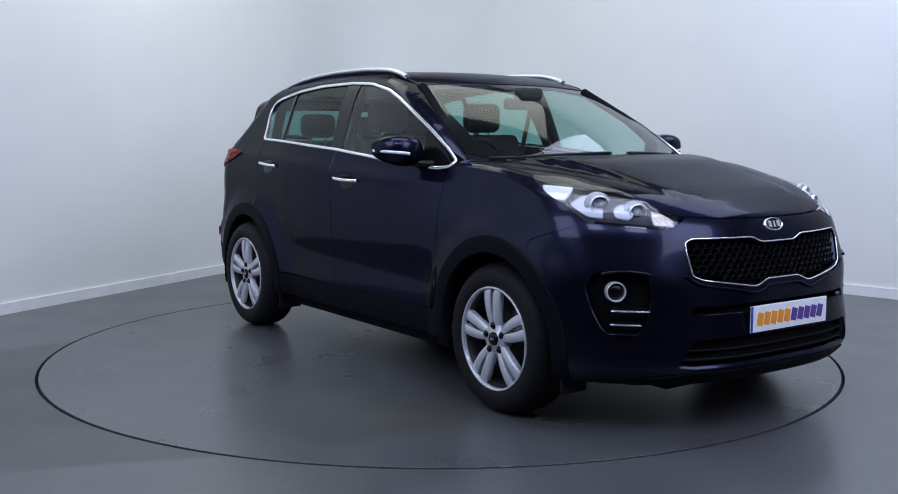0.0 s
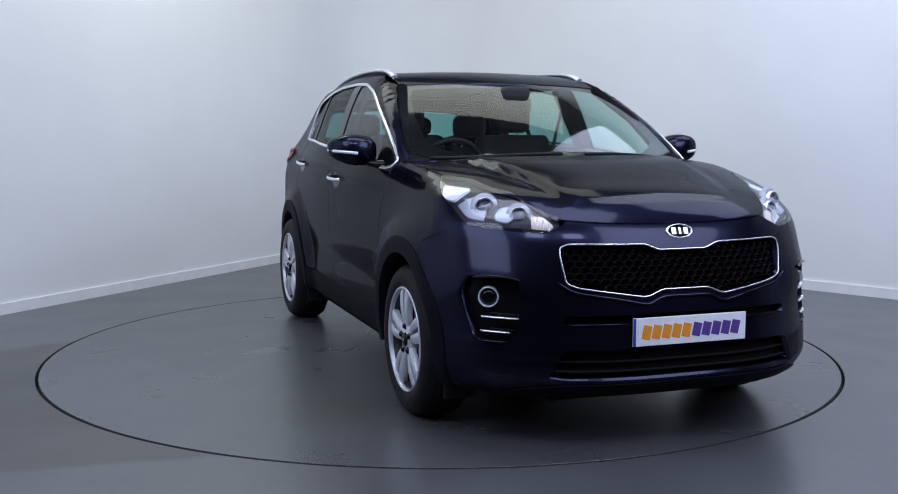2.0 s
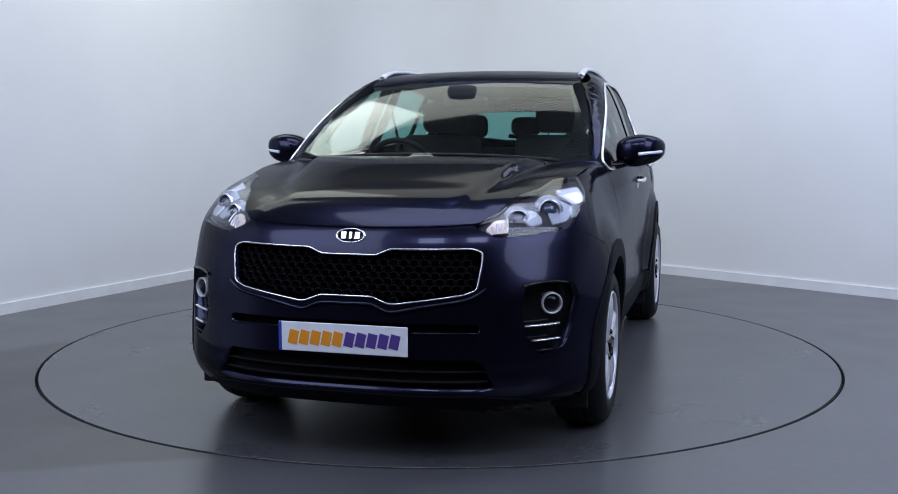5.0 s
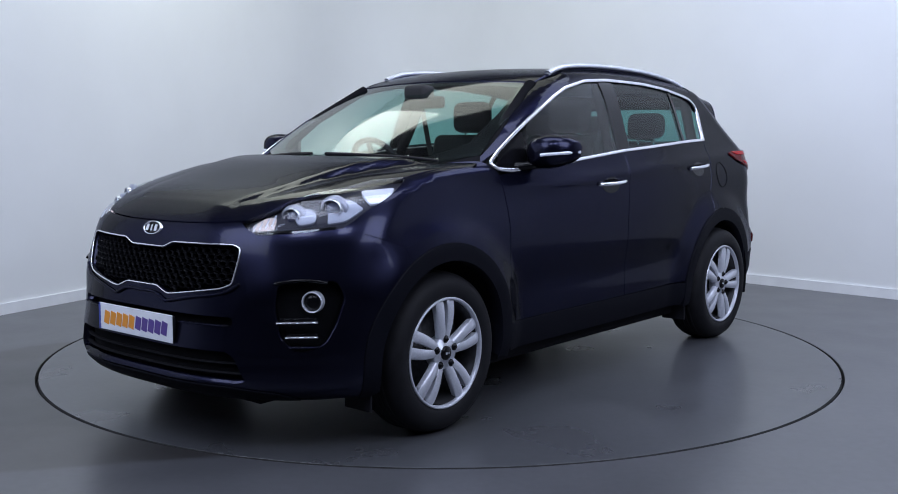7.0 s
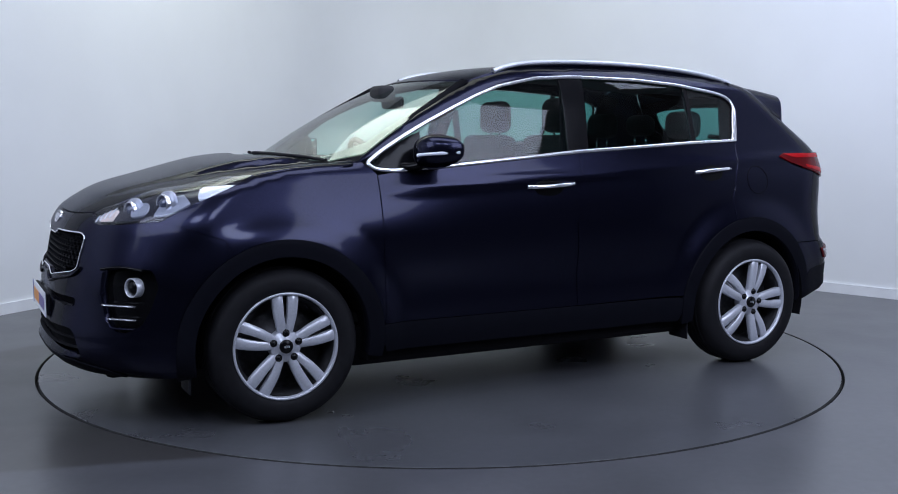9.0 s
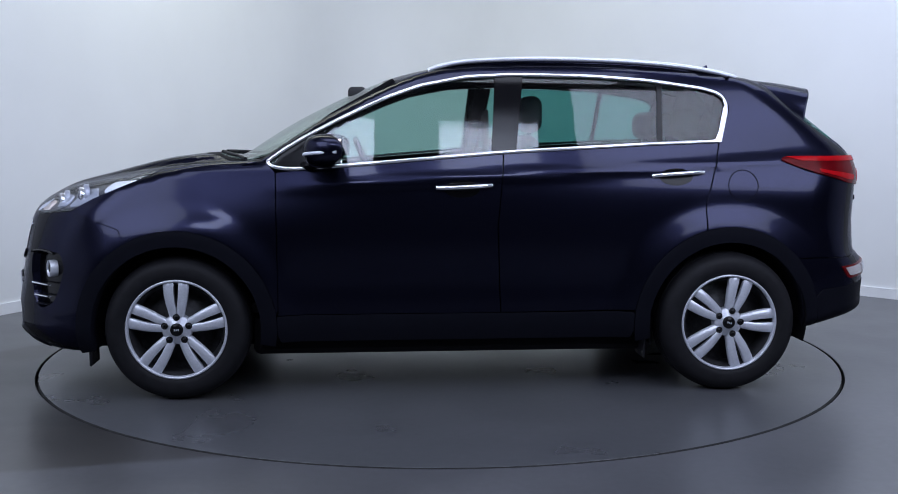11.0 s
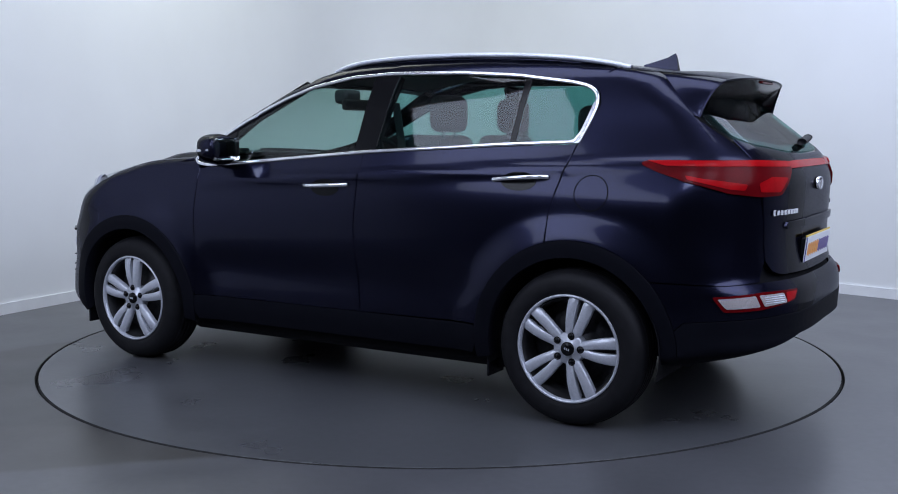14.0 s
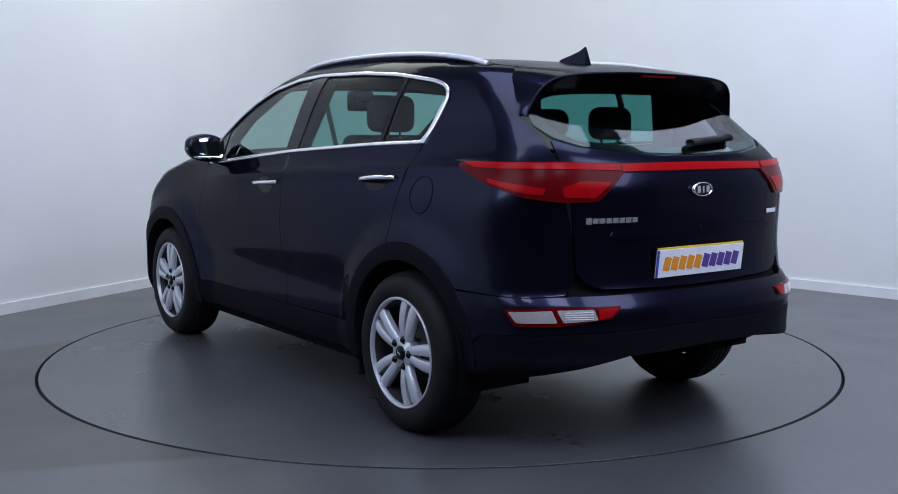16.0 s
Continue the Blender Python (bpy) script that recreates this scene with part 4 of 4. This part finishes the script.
fin = [(-1.34, 1.612), (-1.40, 1.628), (-1.455, 1.645), (-1.493, 1.664), (-1.502, 1.645), (-1.512, 1.575), (-1.34, 1.59)]
v = [(x, .004 if zq > 1.64 else .022 * min(1, (1.66 - zq) / .06), zq) for x, zq in fin]
v += [(x, -y, zq) for x, y, zq in v]
k = len(fin)
sharp(link("roof_fin", v, [tuple(range(k))[::-1], tuple(range(k, 2 * k))] + [(i, (i + 1) % k, k + (i + 1) % k, k + i) for i in range(k)], PAINT, car, "shark fin aerial"), 30)
wp = skin("rear", onto("rear", stern([(-.02 - .42 * i / 6, 1.222 + .03 * i / 6) for i in range(7)])), .020)
tube("rear_wiper", wp[:5], (.022, .016), PLASTIC, car, "black rear wiper", False, 8)
for a, b in (((.05, 1.225), (.60, 1.04)), ((-.66, .985), (-.06, 1.215))):
    pts = skin("top", [(a[1] + (b[1] - a[1]) * t + .02 * math.sin(3.14 * t), a[0] + (b[0] - a[0]) * t) for t in (0, .2, .4, .6, .8, 1)], .004)
    tube("front_wiper", pts, (.010, .008), PLASTIC, car, "black wiper blade", False, 8)

# ---- underside, shade backing, wheel wells ----
liner = [(1.75, .60), (1.9, .80), (1.6, .98), (.9, 1.04), (-1.3, 1.1), (-1.9, 1.0), (-1.95, .5)] + arc(-AX, .43, 165, 5, 24) + [(-.85, .26), (.85, .26)] + arc(AX, .43, 175, 15, 24)
# dark sheets added behind the panels: shade in the gaps, also door linings
panel("shade_backing", "side", liner, LINER, car, "", .06, off=-.035, depth=.002, mirror=True)
panel("shade_backing", "rear", both(onto("rear", stern([(0, 1.15), (.5, 1.14), (.60, 1.0), (.62, .7), (.7, .45), (.4, .42), (0, .42)]))), LINER, car, "", .06, off=-.03, depth=.002)
# underbody, hung low to deepen the shade on the floor below
bm = bmesh.new()
box(bm, 0, 0, .285, 2.0, 1.56, .19, .03)
box(bm, 1.5, 0, .30, 1.1, 1.05, .22, .03)
box(bm, -1.25, 0, .36, .7, 1.05, .18, .03)
part("underbody", bm, LINER, car, "", False)
bm = bmesh.new()
box(bm, 1.2, 0, .75, 1.2, 1.05, .5, .05)
part("engine_bay", bm, LINER, car, "", False)
for cx in (AX, -AX):
    for s in (1, -1):
        verts, faces = [], []
        n = 24
        for i in range(n + 1):
            w = radians(-15 + 210 * i / n)
            for y, r in ((.885, .405), (.52, .405), (.52, .10)):
                verts.append((cx + r * math.cos(w), y * s, AZ + r * math.sin(w)))
        for i in range(n):
            for q in range(2):
                a = i * 3 + q
                faces.append((a, a + 1, a + 4, a + 3))
        link("wheel_well", verts, faces, LINER, car)
        bm = bmesh.new()
        box(bm, cx + .415, .79 * s, .225, .012, .15, .12, .004, None, 1)
        part("mud_flap", bm, PLASTIC, car, "", False)
# ---- wheels ----


def wheel():
    """A wheel whose outer face looks along +y, centred on its axle at the outer rim plane."""
    R = AZ
    tyre_prof = [(.236, -.012), (.243, -.002), (.262, .004), (.295, .006), (.318, -.004), (.334, -.022), (.3425, -.045), (.345, -.075), (.345, -.160), (.3425, -.190), (.330, -.212), (.300, -.226), (.262, -.224), (.236, -.205)]
    w = lathe("wheel", tyre_prof, RUBBER, car, "black tyre on a five-spoke silver alloy wheel", 72)
    # tread grooves
    for y in (-.075, -.105, -.135, -.165):
        lathe("tread_rib", [(.3445, y + .011), (.3475, y + .009), (.3475, y - .009), (.3445, y - .011)], RUBBER, w, "", 72)
    lathe("rim", [(.225, -.020), (.228, -.003), (.234, .003), (.240, -.001), (.240, -.016)], ALLOY, w, "silver alloy rim", 72)
    # barrel split from the rim so the shade between spokes can be coloured in
    lathe("rim_barrel", [(.222, -.016), (.212, -.035), (.205, -.10), (.205, -.20)], BARREL_SHADE, w, "", 56)
    lathe("brake_disc", [(.205, -.115), (.16, -.112), (.155, -.095), (.075, -.095), (.070, -.06), (.03, -.06)], DARKMETAL, w, "", 48)
    lathe("barrel_back", [(.205, -.118), (.02, -.12)], LINER, w, "", 40)
    blade = bmesh.new()
    for sgn in (1, -1):
        # stations along the spoke: radius, near edge, far edge, height
        st = ((.028, .0, .020, -.014), (.055, .0, .031, -.011), (.075, .0, .037, -.008), (.094, .0, .041, -.005), (.104, .002, .044, -.004), (.13, .0065, .050, -.002), (.17, .0095, .0565, -.002), (.205, .0105, .060, -.005), (.220, .0105, .061, -.009), (.232, .0100, .061, -.014))
        rows = []
        for r, a, b, y in st:
            rr = r
            sec = [(a, y - .026), (a + .001, y - .003), (a + .005, y), ((a + b) / 2, y + .002), (b - .006, y - .002), (b, y - .008), (b, y - .030)]
            rows.append([blade.verts.new((sgn * q, h, rr)) for q, h in sec])
        for p, q in zip(rows, rows[1:]):
            for i in range(len(p) - 1):
                fc = (p[i], p[i + 1], q[i + 1], q[i])
                blade.faces.new(fc if sgn < 0 else fc[::-1])
    me = bpy.data.meshes.new("spoke")
    blade.to_mesh(me)
    blade.free()
    me.materials.append(ALLOY)
    me.polygons.foreach_set("use_smooth", [True] * len(me.polygons))
    me.set_sharp_from_angle(angle=radians(45))
    for i in range(5):
        sp = new("spoke", me)
        sp.parent = w
        sp.matrix_local = Matrix.Rotation(radians(72 * i), 4, "Y")
    hub = lathe("hub", [(.0005, -.004), (.028, -.004), (.030, -.010), (.066, -.011), (.072, -.022), (.072, -.06)], ALLOY, w, "", 40)
    lathe("centre_cap", [(.0005, .002), (.026, .001), (.0305, -.004), (.031, -.012)], GLOSS, w, "black centre cap", 32)
    bm = bmesh.new()
    for q in (-.009, 0, .009):
        box(bm, q, .0022, 0, .004, .001, .010)
    part("cap_mark", bm, RAIL, w, "", False)
    for i in range(5):
        a = radians(72 * i + 90)
        nut = lathe("wheel_nut", [(.0005, .003), (.0080, .003), (.0105, -.001), (.0105, -.006), (.0165, -.0065), (.0165, -.012)], GLOSS, w, "dark wheel nut", 16)
        nut.location = (.060 * math.cos(a), -.001, .060 * math.sin(a))
    return w


first = wheel()
HUBY = .911
first.matrix_basis = pose(AX, HUBY, AZ)
for m in (pose(-AX, HUBY, AZ) @ Matrix.Rotation(radians(-16), 4, "Y"), pose(AX, -HUBY, AZ, 0, 0, 180) @ Matrix.Rotation(radians(5), 4, "Y"), pose(-AX, -HUBY, AZ, 0, 0, 180) @ Matrix.Rotation(radians(3), 4, "Y")):
    copy_thing(first, m)

# ---- cabin ----


def seat_part(name, bm, label=""):
    return part(name, bm, FABRIC, car, label)


def headrest(x, y, z, w, h, parent_ob):
    bm = bmesh.new()
    box(bm, x, y, z, .11, w, h, .052, None, 5)
    hr = part("headrest", bm, FABRIC, parent_ob)
    for q in (-.055, .055):
        tube("headrest_post", [(x, y + q, z - h / 2 - .06), (x, y + q, z - h / 2 + .02)], .006, CHROME, parent_ob, "", False, 8, up=(1, 0, 0))
    return hr


for y in (.36, -.36):
    bm = bmesh.new()
    box(bm, -.25, y, .97, .13, .50, .62, .05, Matrix.Translation((-.25, 0, .7)) @ Matrix.Rotation(radians(-14), 4, "Y") @ Matrix.Translation((.25, 0, -.7)), 4)
    seat = part("front_seat", bm, FABRIC, car, "dark fabric front seat")
    bm = bmesh.new()
    box(bm, .0, y, .62, .55, .50, .18, .05, None, 3)
    part("seat_cushion", bm, FABRIC, seat)
    headrest(-.42, y, 1.375, .27, .19, seat)
bm = bmesh.new()
box(bm, -1.12, 0, .95, .14, 1.24, .50, .05, Matrix.Translation((-1.1, 0, .7)) @ Matrix.Rotation(radians(-16), 4, "Y") @ Matrix.Translation((1.1, 0, -.7)), 4)
rear_seat = part("rear_seat", bm, FABRIC, car, "dark fabric rear bench")
bm = bmesh.new()
box(bm, -.85, 0, .62, .5, 1.24, .18, .05, None, 3)
part("seat_cushion", bm, FABRIC, rear_seat)
for y, h in ((.40, .16), (0, .13), (-.40, .16)):
    headrest(-1.25, y, 1.325, .25 if y else .21, h, rear_seat)
bm = bmesh.new()
box(bm, .86, 0, 1.02, .42, 1.42, .20, .07, None, 4)
box(bm, .70, .36 * -1, 1.10, .22, .40, .10, .04, None, 3)
dash = part("dashboard", bm, DASH, car, "dark dashboard")
ring = []
tilt = Matrix.Translation((.43, -.36, 1.07)) @ Matrix.Rotation(radians(-66), 4, "Y")
for i in range(36):
    w = 2 * math.pi * i / 36
    ring.append(tilt @ Vector((.185 * math.cos(w), .185 * math.sin(w), 0)))
steer = tube("steering_wheel", ring, .016, PLASTIC, car, "black steering wheel", True, 10)
bm = bmesh.new()
box(bm, 0, 0, -.01, .11, .14, .05, .02, tilt, 2)
box(bm, 0, .09, -.01, .04, .16, .02, .006, tilt, 2)
box(bm, 0, -.09, -.01, .04, .16, .02, .006, tilt, 2)
box(bm, .09, 0, -.01, .16, .03, .02, .006, tilt, 2)
box(bm, 0, 0, -.12, .07, .07, .22, .02, tilt, 2)
part("steering_boss", bm, PLASTIC, steer)
bm = bmesh.new()
box(bm, .43, 0, 1.44, .035, .25, .065, .018, None, 3)
box(bm, .49, 0, 1.488, .10, .15, .085, .025, None, 3)
part("interior_mirror", bm, FABRIC, car, "black interior mirror and sensor pod")
hl = panel("headlining", "top", both_top([(.30, 0), (.25, .45), (.1, .52), (-1.3, .47), (-1.5, .43), (-1.55, 0)]), TRIMGREY, car, "grey headlining", .08, off=-.035, depth=.002)
bm = bmesh.new()
box(bm, -.1, 0, .42, 3.0, 1.5, .05, .01)
part("cabin_floor", bm, FABRIC, car, "", False)
for s in (1, -1):
    for a, b, wd in (((-.20, .82, 1.15), (-.28, .665, 1.55), .04), ((-1.34, .745, 1.15), (-1.43, .61, 1.52), .07)):
        tube("pillar_inner", [(a[0], (a[1] - .05) * s, a[2]), (b[0], (b[1] - .05) * s, b[2])], (wd, .02), LINER, car, "", False, 10, up=(0, 1, 0))
    tube("pillar_inner", [(.86, .715 * s, 1.16), (.60, .670 * s, 1.355), (.30, .590 * s, 1.525)], (.03, .025), LINER, car, "", False, 10)
    # seat belt from the centre pillar
    bm = bmesh.new()
    m = Matrix.Translation((-.30, .62 * s, 1.22)) @ Matrix.Rotation(radians(-14 * s), 4, "X")
    box(bm, 0, 0, 0, .045, .003, .42, 0, m)
    part("seat_belt", bm, TRIMGREY, car, "", False)
# unseen sump and exhaust, added to block light under the car
tube("sump_light_block", [(1.5, .2, .24), (1.2, .2, .22), (.9, .2, .24)], (.16, .05), LINER, car, "", False, 12)
tube("exhaust_light_block", smooth_line([(.6, -.2, .26), (-.6, -.22, .25), (-1.4, -.3, .34), (-1.85, -.45, .36)], 5), .026, DARKMETAL, car, "", False, 10)

# ---- motion ----
TURN = {0: -54.63, .5: -56.16, 1: -59.44, 1.5: -64.07, 2: -70.16, 2.5: -75.90, 3: -82.09, 3.5: -87.79, 4: -93.95, 4.5: -99.71, 5.25: -108.73, 6.1: -118.95, 7: -129.76, 7.5: -135.42, 8: -141.64, 8.5: -147.37, 9: -152.89,
        9.8: -162.03, 10.65: -171.74, 11.5: -181.45, 12: -187.51, 12.5: -192.88, 13: -199.08, 13.5: -204.69, 14: -210.85, 14.5: -216.47, 15: -222.53, 15.5: -228.24, 16: -234.36}
PIVOT = pose(-.003, .258, 0)


def motions():
    walk(car, [(t, pose(TX, TY, 0, 0, 0, a) @ PIVOT) for t, a in TURN.items()])
    walk(deck, [(t, pose(TX, TY, 0, 0, 0, a)) for t, a in TURN.items()])


motions()
